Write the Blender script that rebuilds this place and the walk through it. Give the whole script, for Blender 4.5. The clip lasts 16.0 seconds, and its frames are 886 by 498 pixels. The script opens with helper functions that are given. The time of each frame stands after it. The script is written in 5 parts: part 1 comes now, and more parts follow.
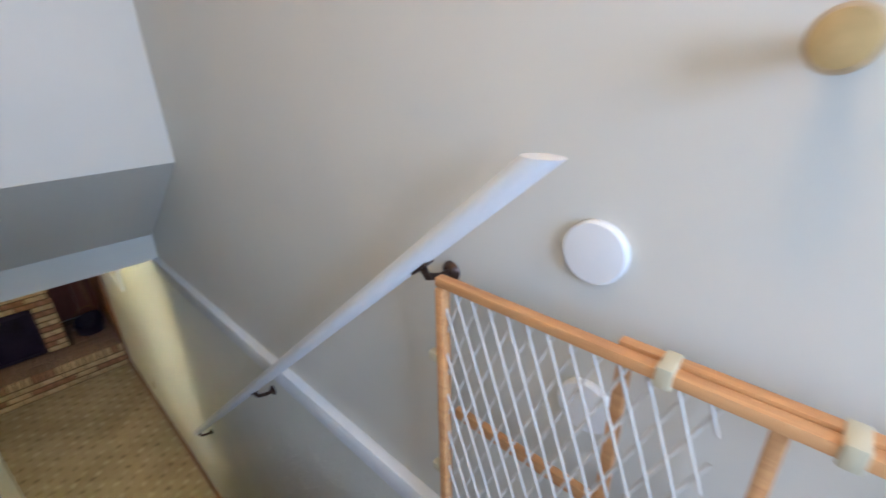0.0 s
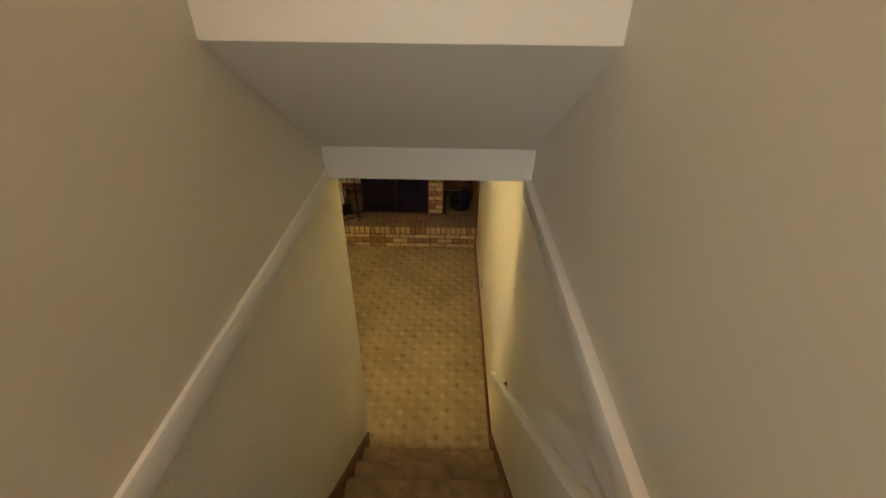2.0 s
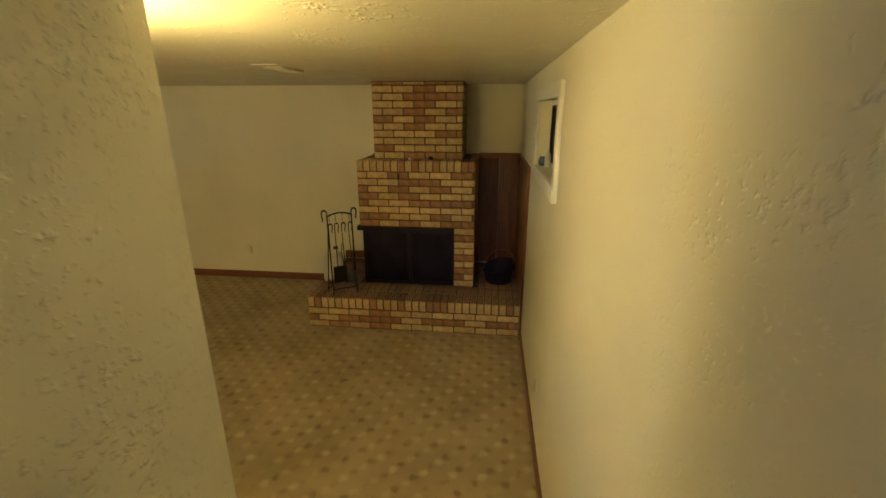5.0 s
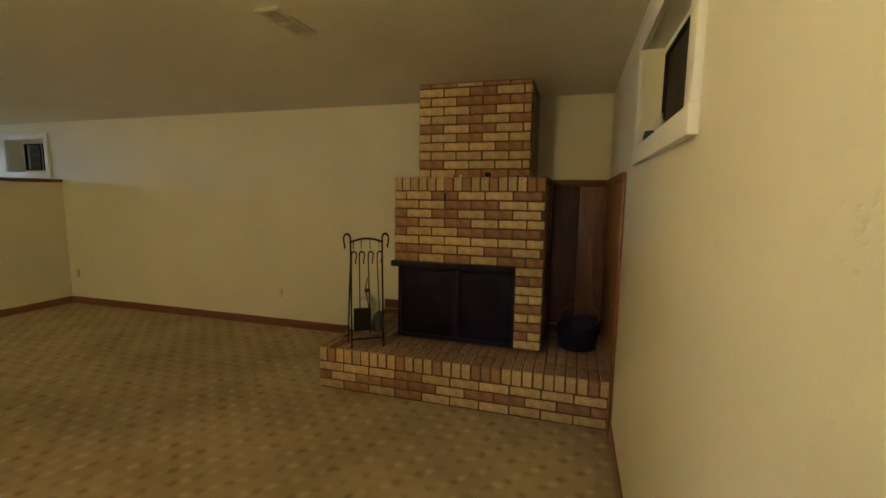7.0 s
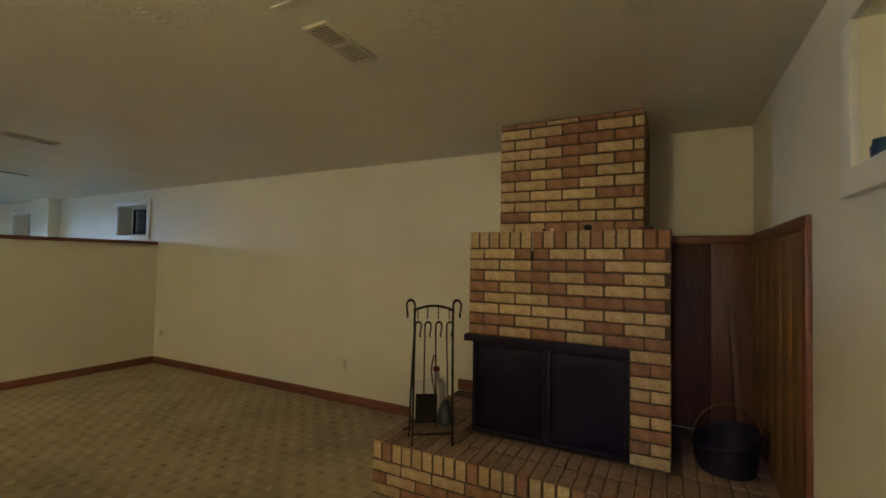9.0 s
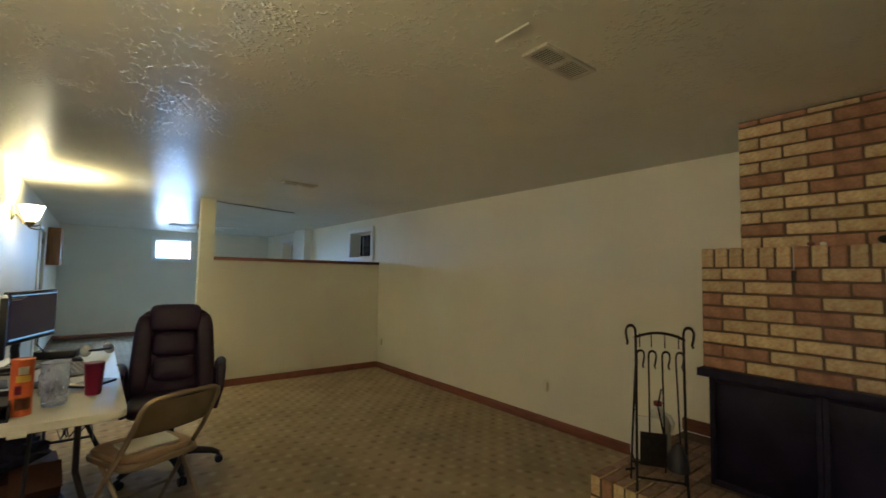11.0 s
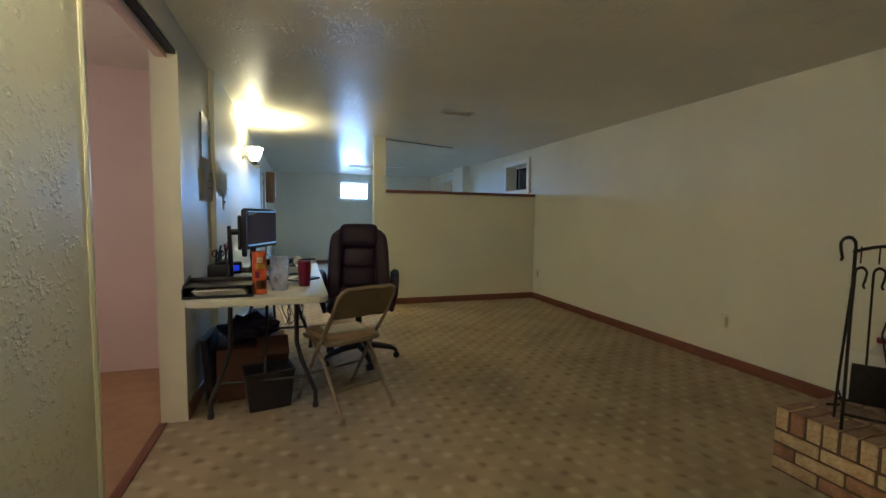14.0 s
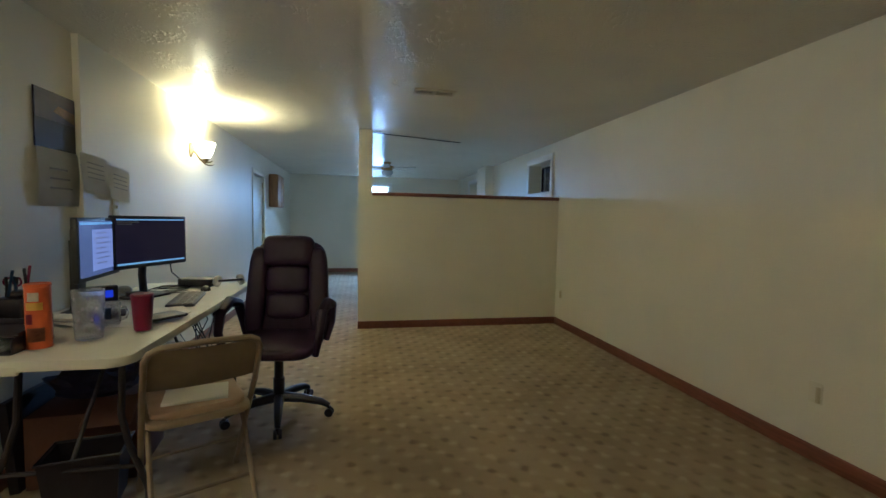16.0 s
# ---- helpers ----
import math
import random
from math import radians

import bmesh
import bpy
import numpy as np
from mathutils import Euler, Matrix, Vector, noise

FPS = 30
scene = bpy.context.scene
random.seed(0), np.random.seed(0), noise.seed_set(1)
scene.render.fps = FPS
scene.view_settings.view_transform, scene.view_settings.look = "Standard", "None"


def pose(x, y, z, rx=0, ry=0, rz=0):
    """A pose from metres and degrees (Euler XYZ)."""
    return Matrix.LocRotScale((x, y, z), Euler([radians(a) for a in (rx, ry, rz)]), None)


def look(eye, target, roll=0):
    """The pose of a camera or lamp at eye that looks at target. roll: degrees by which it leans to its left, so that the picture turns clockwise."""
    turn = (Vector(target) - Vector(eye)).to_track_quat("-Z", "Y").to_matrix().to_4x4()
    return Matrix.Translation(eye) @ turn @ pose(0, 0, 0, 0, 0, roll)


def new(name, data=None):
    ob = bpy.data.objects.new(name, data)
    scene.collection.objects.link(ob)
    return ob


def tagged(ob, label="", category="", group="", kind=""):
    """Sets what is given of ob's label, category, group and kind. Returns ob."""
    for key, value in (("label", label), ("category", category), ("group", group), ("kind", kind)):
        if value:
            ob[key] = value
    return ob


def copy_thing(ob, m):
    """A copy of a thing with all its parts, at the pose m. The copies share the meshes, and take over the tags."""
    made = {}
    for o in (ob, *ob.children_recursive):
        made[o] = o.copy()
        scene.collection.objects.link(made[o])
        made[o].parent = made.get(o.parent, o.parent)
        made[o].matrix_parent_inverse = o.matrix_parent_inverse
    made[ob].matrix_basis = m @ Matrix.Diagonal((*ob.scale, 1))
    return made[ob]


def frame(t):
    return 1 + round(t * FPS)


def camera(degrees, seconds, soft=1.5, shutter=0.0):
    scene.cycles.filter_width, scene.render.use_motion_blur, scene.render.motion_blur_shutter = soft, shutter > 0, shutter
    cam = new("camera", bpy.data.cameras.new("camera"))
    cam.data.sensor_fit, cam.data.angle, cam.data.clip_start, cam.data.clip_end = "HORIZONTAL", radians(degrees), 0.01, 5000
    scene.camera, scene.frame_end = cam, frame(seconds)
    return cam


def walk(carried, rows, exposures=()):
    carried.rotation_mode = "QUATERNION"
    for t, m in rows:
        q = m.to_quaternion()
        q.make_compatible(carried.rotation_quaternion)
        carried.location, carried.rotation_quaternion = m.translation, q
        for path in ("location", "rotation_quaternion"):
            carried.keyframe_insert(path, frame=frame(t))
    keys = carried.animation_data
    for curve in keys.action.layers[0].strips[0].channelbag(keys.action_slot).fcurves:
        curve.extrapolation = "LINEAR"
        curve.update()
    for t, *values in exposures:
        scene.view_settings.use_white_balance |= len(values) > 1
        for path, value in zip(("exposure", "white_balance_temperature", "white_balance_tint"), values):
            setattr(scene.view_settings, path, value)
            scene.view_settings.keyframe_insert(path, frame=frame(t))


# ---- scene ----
cam = camera(91.1, 16.0, shutter=0.25)
PATH = [
    (0, (0.878, 0.622, 3.435), (-0.387, 1.957, 2.649), -1.1),
    (0.2, (0.818, 0.666, 3.411), (-0.648, 1.752, 2.591), -0.9),
    (0.5, (0.674, 0.718, 3.383), (-0.929, 1.492, 2.471), -0.9),
    (1, (0.352, 0.784, 3.364), (-1.306, 1.189, 2.322), -0.2),
    (1.5, (0.142, 0.820, 3.335), (-1.540, 0.881, 2.255), 0.4),
    (2, (-0.120, 0.798, 3.213), (-1.803, 0.775, 2.133), 0.7),
    (2.5, (-0.370, 0.783, 3.006), (-2.050, 0.719, 1.922), 0.9),
    (3, (-0.570, 0.777, 2.860), (-2.253, 0.669, 1.784), 0.8),
    (3.2, (-0.653, 0.757, 2.799), (-2.344, 0.651, 1.737), 0.8),
    (5.3, (-1.644, 0.90, 1.915), (-3.552, 0.624, 1.389), -0.0),
    (5.5, (-1.772, 0.937, 1.848), (-3.677, 0.589, 1.363), 0.2),
    (6, (-1.98, 0.930, 1.738), (-3.887, 0.450, 1.4), 0.4),
    (6.5, (-2.148, 0.892, 1.575), (-4.056, 0.394, 1.262), 0.5),
    (7, (-2.425, 0.900, 1.438), (-4.323, 0.332, 1.195), 0.7),
    (7.5, (-2.7, 0.887, 1.327), (-4.593, 0.268, 1.17), 0.7),
    (8, (-2.936, 0.857, 1.296), (-4.829, 0.218, 1.2), 0.8),
    (8.5, (-3.06, 0.775, 1.344), (-4.887, -0.039, 1.342), 1.2),
    (8.7, (-3.041, 0.744, 1.364), (-4.848, -0.114, 1.39), 1.1),
    (10.8, (-2.949, 0.561, 1.421), (-4.266, -0.94, 1.54), 1.0),
    (11, (-2.944, 0.556, 1.407), (-4.188, -1.006, 1.527), 1.0),
    (11.5, (-2.878, 0.539, 1.393), (-3.954, -1.142, 1.516), 1.0),
    (12, (-2.883, 0.526, 1.396), (-3.821, -1.236, 1.517), 0.9),
    (12.5, (-2.857, 0.518, 1.379), (-3.701, -1.291, 1.498), 0.9),
    (13, (-2.867, 0.522, 1.273), (-3.58, -1.345, 1.362), 0.9),
    (13.5, (-2.879, 0.529, 1.224), (-3.531, -1.361, 1.175), 1.0),
    (14, (-2.937, 0.586, 1.217), (-3.564, -1.308, 1.072), 0.8),
    (14.5, (-3.142, 0.484, 1.2), (-3.767, -1.407, 1.024), 0.7),
    (15, (-3.394, 0.288, 1.267), (-4.02, -1.602, 1.085), 0.6),
    (15.5, (-3.647, 0.061, 1.295), (-4.235, -1.844, 1.138), 0.8),
    (15.8, (-3.813, -0.136, 1.286), (-4.261, -2.079, 1.134), 1.1),
    (16, (-3.902, -0.232, 1.271), (-4.285, -2.191, 1.141), 1.1),
]
EXPOSURES = [(0, 0.86, 4650, 8), (0.5, 0.78, 5500, 10), (1, 0.65, 7400, 11), (1.5, 0.62, 7900, 10), (3.2, 0.96, 5700, 8), (5.3, 0.57, 7900, 0), (7, 0.51, 6850, 5), (8.5, 0.50, 5700, 9), (11, 0.47, 5200, 8), (16, 0.45, 4750, 9)]
walk(cam, [(t, look(eye, target, roll)) for t, eye, target, roll in PATH], EXPOSURES)

# ---- world and light ----
world = bpy.data.worlds.new("world")
scene.world = world
world.use_nodes = True
sky = world.node_tree.nodes.new("ShaderNodeTexSky")
sky.sky_type, sky.sun_disc = "NISHITA", False
sky.sun_elevation, sky.sun_rotation = radians(35), radians(60)
back = world.node_tree.nodes["Background"]
back.inputs["Strength"].default_value = 0.12
world.node_tree.links.new(sky.outputs["Color"], back.inputs["Color"])


def lamp(name, kind, energy, color, m, **more):
    data = bpy.data.lights.new(name, kind)
    data.energy, data.color = energy, color
    for key, value in more.items():
        if key == "radius":
            data.shadow_soft_size = value
        elif key == "size":
            data.shape, data.size, data.size_y = "RECTANGLE", value[0], value[1]
        elif key == "spread":
            data.spread = radians(value)
        elif key == "angle":
            data.angle = radians(value)
    ob = new(name, data)
    ob.matrix_world = m
    return ob


WARM = (1.0, 0.74, 0.30)
DAY = (0.47, 0.70, 1.0)
lamp("sun", "SUN", 1.0, (1.0, 0.95, 0.88), look((0, 0, 20), (-8, -9, 8)), angle=12)
# bulbs of the two wall sconces
lamp("bulb", "POINT", 66, WARM, pose(-2.471, -4.78, 1.925), radius=0.025)
lamp("bulb", "POINT", 22.5, WARM, pose(-2.402, -0.22, 2.06), radius=0.075)
# sky light in the openings
lamp("far_window_sky", "AREA", 46, DAY, look((-4.285, -11.05, 1.875), (-4.285, -5, -3.6)), size=(0.66, 0.4), spread=105)
lamp("landing_window_sky", "AREA", 38, (0.80, 0.88, 1.0), look((3.35, 0.1, 3.85), (-1, 0.6, 3.0)), size=(1.3, 1.2))
lamp("stair_ceiling_bulb", "POINT", 11, (1.0, 0.57, 0.22), pose(0.75, 0.72, 4.55), radius=0.1)
# fill lamp added out of view to brighten the side room wall
lamp("side_room_fill", "POINT", 12, (1.0, 0.70, 0.5), pose(-0.9, -1.6, 1.5), radius=0.12)


# ---- materials ----
def mat(name, color, rough=0.6, metal=0.0, vary=0.12, scale=6.0, grain=0.0, grain_scale=120.0, bump=0.0, bump_scale=60.0,
        dark=None, emit=None, transmission=0.0, per_piece=0.0, spec=0.5):
    m = bpy.data.materials.new(name)
    m.use_nodes = True
    nt = m.node_tree
    b = nt.nodes["Principled BSDF"]
    b.inputs["Roughness"].default_value, b.inputs["Metallic"].default_value = rough, metal
    b.inputs["Specular IOR Level"].default_value = spec
    b.inputs["Transmission Weight"].default_value = transmission
    tc = nt.nodes.new("ShaderNodeTexCoord")
    n1 = nt.nodes.new("ShaderNodeTexNoise")
    n1.inputs["Scale"].default_value, n1.inputs["Detail"].default_value = scale, 4
    nt.links.new(tc.outputs["Object"], n1.inputs["Vector"])
    ramp = nt.nodes.new("ShaderNodeMix")
    ramp.data_type = "RGBA"
    c2 = dark if dark else tuple(c * (1 - 2 * vary) for c in color)
    ramp.inputs[6].default_value = (*c2, 1)
    ramp.inputs[7].default_value = (*color, 1)
    mp = nt.nodes.new("ShaderNodeMapRange")
    mp.inputs[1].default_value, mp.inputs[2].default_value = 0.3, 0.6
    nt.links.new(n1.outputs["Fac"], mp.inputs[0])
    nt.links.new(mp.outputs[0], ramp.inputs[0])
    out = ramp.outputs[2]
    if grain:
        n2 = nt.nodes.new("ShaderNodeTexNoise")
        n2.inputs["Scale"].default_value, n2.inputs["Detail"].default_value = grain_scale, 3
        nt.links.new(tc.outputs["Object"], n2.inputs["Vector"])
        hs = nt.nodes.new("ShaderNodeMix")
        hs.data_type, hs.blend_type = "RGBA", "OVERLAY"
        hs.inputs[0].default_value = grain
        nt.links.new(out, hs.inputs[6])
        nt.links.new(n2.outputs["Color"], hs.inputs[7])
        bw = nt.nodes.new("ShaderNodeRGBToBW")
        nt.links.new(n2.outputs["Color"], bw.inputs[0])
        nt.links.new(bw.outputs[0], hs.inputs[7])
        out = hs.outputs[2]
    if per_piece:
        oi = nt.nodes.new("ShaderNodeObjectInfo")
        mr = nt.nodes.new("ShaderNodeMapRange")
        mr.inputs[3].default_value, mr.inputs[4].default_value = 1 - per_piece, 1 + per_piece
        nt.links.new(oi.outputs["Random"], mr.inputs[0])
        hv = nt.nodes.new("ShaderNodeHueSaturation")
        nt.links.new(mr.outputs[0], hv.inputs["Value"])
        nt.links.new(out, hv.inputs["Color"])
        out = hv.outputs[0]
    nt.links.new(out, b.inputs["Base Color"])
    if bump:
        n3 = nt.nodes.new("ShaderNodeTexNoise")
        n3.inputs["Scale"].default_value, n3.inputs["Detail"].default_value = bump_scale, 4
        nt.links.new(tc.outputs["Object"], n3.inputs["Vector"])
        bp = nt.nodes.new("ShaderNodeBump")
        bp.inputs["Strength"].default_value, bp.inputs["Distance"].default_value = bump, 0.004
        nt.links.new(n3.outputs["Fac"], bp.inputs["Height"])
        nt.links.new(bp.outputs[0], b.inputs["Normal"])
    if emit:
        b.inputs["Emission Color"].default_value = (*emit[0], 1)
        b.inputs["Emission Strength"].default_value = emit[1]
    return m


def plaster(name, color, rough, strength, scale=26.0, low=0.52, high=0.60, fine=0.15, proud=0.0055, spec=0.5, patchy=0.28, patch_scale=3.5):
    """Painted plaster with trowelled splatters standing proud of the flat."""
    m = mat(name, color, rough, vary=0.03, scale=1.3, spec=spec)
    nt = m.node_tree
    b = nt.nodes["Principled BSDF"]
    tc = nt.nodes.new("ShaderNodeTexCoord")
    n = nt.nodes.new("ShaderNodeTexNoise")
    n.inputs["Scale"].default_value, n.inputs["Detail"].default_value, n.inputs["Roughness"].default_value = scale, 3, 0.55
    patch = nt.nodes.new("ShaderNodeTexNoise")
    patch.inputs["Scale"].default_value, patch.inputs["Detail"].default_value = patch_scale, 2
    nt.links.new(tc.outputs["Object"], n.inputs["Vector"])
    nt.links.new(tc.outputs["Object"], patch.inputs["Vector"])
    add = nt.nodes.new("ShaderNodeMath")
    add.operation, add.inputs[1].default_value = "MULTIPLY_ADD", patchy
    nt.links.new(patch.outputs["Fac"], add.inputs[0])
    nt.links.new(n.outputs["Fac"], add.inputs[2])
    mr = nt.nodes.new("ShaderNodeMapRange")
    mr.interpolation_type = "SMOOTHSTEP"
    mr.inputs[1].default_value, mr.inputs[2].default_value = low + patchy / 2, high + patchy / 2
    nt.links.new(add.outputs[0], mr.inputs[0])
    f = nt.nodes.new("ShaderNodeTexNoise")
    f.inputs["Scale"].default_value, f.inputs["Detail"].default_value = 9.0, 5
    nt.links.new(tc.outputs["Object"], f.inputs["Vector"])
    mix = nt.nodes.new("ShaderNodeMath")
    mix.operation, mix.inputs[1].default_value = "MULTIPLY_ADD", fine
    nt.links.new(f.outputs["Fac"], mix.inputs[0])
    nt.links.new(mr.outputs[0], mix.inputs[2])
    bp = nt.nodes.new("ShaderNodeBump")
    bp.inputs["Strength"].default_value, bp.inputs["Distance"].default_value = strength, proud
    nt.links.new(mix.outputs[0], bp.inputs["Height"])
    nt.links.new(bp.outputs[0], b.inputs["Normal"])
    return m


def wood(name, color, dark, rough=0.4, axis=0, stretch=14.0, scale=5.0):
    m = mat(name, color, rough, dark=dark, scale=scale)
    nt = m.node_tree
    n = [k for k in nt.nodes if k.type == "TEX_NOISE"][0]
    n.inputs["Detail"].default_value, n.inputs["Distortion"].default_value = 6, 0.8
    tc = [k for k in nt.nodes if k.type == "TEX_COORD"][0]
    mp = nt.nodes.new("ShaderNodeMapping")
    sc = [stretch] * 3
    sc[axis] = 1.0
    mp.inputs["Scale"].default_value = sc
    nt.links.new(tc.outputs["Object"], mp.inputs["Vector"])
    nt.links.new(mp.outputs[0], n.inputs["Vector"])
    return m


def carpet(name, base, light, dark, pitch=0.125):
    """Cut-pile carpet: rows of light and dark woven dots, half a step apart in turn."""
    m = mat(name, base, 0.95, vary=0.12, scale=2.2, bump=0.9, bump_scale=260, spec=0.1)
    nt = m.node_tree
    b = nt.nodes["Principled BSDF"]
    src = b.inputs["Base Color"].links[0].from_socket
    tc = nt.nodes.new("ShaderNodeTexCoord")
    wob = nt.nodes.new("ShaderNodeTexNoise")
    wob.inputs["Scale"].default_value = 15.0
    nt.links.new(tc.outputs["Object"], wob.inputs["Vector"])
    va = nt.nodes.new("ShaderNodeVectorMath")
    va.operation, va.inputs[1].default_value = "MULTIPLY_ADD", (0.05, 0.05, 0)
    nt.links.new(wob.outputs["Color"], va.inputs[0])
    nt.links.new(tc.outputs["Object"], va.inputs[2])
    out = src
    for k, (col, off) in enumerate(((light, (0.0, 0.0)), (dark, (0.5, 0.0)))):
        mp = nt.nodes.new("ShaderNodeMapping")
        mp.inputs["Scale"].default_value = (1 / pitch, 1 / pitch, 1 / pitch)
        mp.inputs["Rotation"].default_value = (0, 0, radians(45))
        mp.inputs["Location"].default_value = (off[0], off[1], 0.5)
        nt.links.new(va.outputs[0], mp.inputs["Vector"])
        fr = nt.nodes.new("ShaderNodeVectorMath")
        fr.operation = "FRACTION"
        nt.links.new(mp.outputs[0], fr.inputs[0])
        sub = nt.nodes.new("ShaderNodeVectorMath")
        sub.operation, sub.inputs[1].default_value = "SUBTRACT", (0.5, 0.5, 0.5)
        nt.links.new(fr.outputs[0], sub.inputs[0])
        sc = nt.nodes.new("ShaderNodeVectorMath")
        sc.operation, sc.inputs[1].default_value = "MULTIPLY", (1, 1, 0)
        nt.links.new(sub.outputs[0], sc.inputs[0])
        ln = nt.nodes.new("ShaderNodeVectorMath")
        ln.operation = "LENGTH"
        nt.links.new(sc.outputs[0], ln.inputs[0])
        mr = nt.nodes.new("ShaderNodeMapRange")
        mr.interpolation_type = "SMOOTHSTEP"
        mr.inputs[1].default_value, mr.inputs[2].default_value = 0.08, 0.31
        mr.inputs[3].default_value, mr.inputs[4].default_value = 0.58, 0.0
        nt.links.new(ln.outputs["Value"], mr.inputs[0])
        msk = nt.nodes.new("ShaderNodeTexNoise")
        msk.inputs["Scale"].default_value, msk.inputs["Detail"].default_value = 7.3 + 2.1 * k, 2
        nt.links.new(tc.outputs["Object"], msk.inputs["Vector"])
        mm = nt.nodes.new("ShaderNodeMath")
        mm.operation = "MULTIPLY"
        mk = nt.nodes.new("ShaderNodeMapRange")
        mk.inputs[1].default_value, mk.inputs[2].default_value = 0.35, 0.62
        nt.links.new(msk.outputs["Fac"], mk.inputs[0])
        nt.links.new(mr.outputs[0], mm.inputs[0])
        nt.links.new(mk.outputs[0], mm.inputs[1])
        mx = nt.nodes.new("ShaderNodeMix")
        mx.data_type = "RGBA"
        mx.inputs[7].default_value = (*col, 1)
        nt.links.new(mm.outputs[0], mx.inputs[0])
        nt.links.new(out, mx.inputs[6])
        out = mx.outputs[2]
    n2 = nt.nodes.new("ShaderNodeTexNoise")
    n2.inputs["Scale"].default_value = 240
    nt.links.new(tc.outputs["Object"], n2.inputs["Vector"])
    ov = nt.nodes.new("ShaderNodeMix")
    ov.data_type, ov.blend_type = "RGBA", "OVERLAY"
    ov.inputs[0].default_value = 0.35
    nt.links.new(out, ov.inputs[6])
    nt.links.new(n2.outputs["Fac"], ov.inputs[7])
    nt.links.new(ov.outputs[2], b.inputs["Base Color"])
    return m


M_WALL = plaster("wall_paint", (0.83, 0.80, 0.69), 0.46, 0.42, scale=70, low=0.56, high=0.90, fine=0.10, proud=0.006, spec=0.4, patchy=0.4, patch_scale=7)
M_SPLAT = plaster("splattered_wall_paint", (0.83, 0.80, 0.69), 0.44, 0.62, scale=52, low=0.52, high=0.86, fine=0.05, proud=0.010, spec=0.35, patchy=0.45, patch_scale=8)
M_UPPER = mat("stair_wall_paint", (0.70, 0.665, 0.575), 0.55, vary=0.02, scale=2, bump=0.08, bump_scale=90)
M_WHITE = mat("white_trim_paint", (0.86, 0.85, 0.83), 0.4, vary=0.03, scale=4, bump=0.05)
M_CREAM = mat("cream_trim_paint", (0.78, 0.75, 0.62), 0.4, vary=0.03, scale=4, bump=0.05)
M_CEIL = plaster("ceiling_texture", (0.80, 0.775, 0.68), 0.27, 0.6, scale=46, low=0.55, high=0.88, fine=0.05, proud=0.011, spec=0.13, patchy=0.6, patch_scale=5)
M_PINK = mat("pink_wall_paint", (0.80, 0.66, 0.60), 0.6, vary=0.03, scale=2, bump=0.05)
M_BASE = wood("stained_baseboard", (0.225, 0.078, 0.042), (0.14, 0.046, 0.026), 0.4, axis=1)
M_PANEL = wood("wood_panelling", (0.34, 0.17, 0.06), (0.20, 0.09, 0.03), 0.4, axis=2, scale=4)
# the panelling again, with the niche's shade put into its colour
M_PANEL_SHADED = wood("shaded_wood_panelling", (0.20, 0.08, 0.055), (0.13, 0.05, 0.035), 0.45, axis=2, scale=4)
M_PINE = wood("pine_gate_wood", (0.66, 0.36, 0.14), (0.52, 0.25, 0.09), 0.45, axis=0)
M_CARPET = carpet("patterned_carpet", (0.435, 0.345, 0.235), (0.60, 0.505, 0.35), (0.15, 0.115, 0.09))
M_STAIR = mat("stair_carpet", (0.36, 0.265, 0.20), 0.95, vary=0.2, scale=9, grain=0.4, grain_scale=200, bump=1.0, bump_scale=220, spec=0.1)
M_VINYL = mat("tan_floor", (0.46, 0.29, 0.15), 0.5, vary=0.08, scale=9, grain=0.2)
M_MORTAR = mat("mortar", (0.13, 0.085, 0.058), 0.95, vary=0.15, scale=30, bump=0.6, bump_scale=150)
M_BRICK = mat("buff_brick", (0.57, 0.44, 0.255), 0.9, dark=(0.44, 0.27, 0.15), scale=26, grain=0.6, grain_scale=60, bump=0.9, bump_scale=90, per_piece=0.15)
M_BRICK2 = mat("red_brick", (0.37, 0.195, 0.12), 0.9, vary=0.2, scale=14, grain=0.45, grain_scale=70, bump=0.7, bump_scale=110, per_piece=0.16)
M_HEARTH = mat("dull_brown_brick", (0.33, 0.205, 0.15), 0.9, vary=0.2, scale=14, grain=0.45, grain_scale=70, bump=0.7, bump_scale=110, per_piece=0.12)
M_BLACK = mat("black_metal", (0.019, 0.014, 0.034), 0.65, 0.0, vary=0.2, scale=20, bump=0.1, spec=0.25)
M_IRON = mat("wrought_iron", (0.022, 0.018, 0.016), 0.55, 0.5, vary=0.2, scale=40, bump=0.2)
M_SOOT = mat("dark_fire_glass", (0.018, 0.014, 0.034), 0.4, 0.0, vary=0.3, scale=4, spec=0.12)
M_GROUND = mat("lawn_soil", (0.10, 0.12, 0.05), 0.95, vary=0.3, scale=2, bump=0.5)
M_WELL = mat("galvanised_well", (0.16, 0.165, 0.18), 0.45, 0.8, vary=0.2, scale=5)
M_CONC = mat("concrete", (0.40, 0.39, 0.37), 0.9, vary=0.15, scale=3, grain=0.2, bump=0.3)


def glass(name, tint=(0.9, 0.95, 1.0), rough=0.02):
    return mat(name, tint, rough, vary=0.0, transmission=1.0)


M_GLASS = glass("window_glass")
M_PANE_DIM = mat("pane_dimming_sheet", (0.055, 0.045, 0.04), 0.9, vary=0.2, scale=5, grain=0.4, grain_scale=900, spec=0.1)


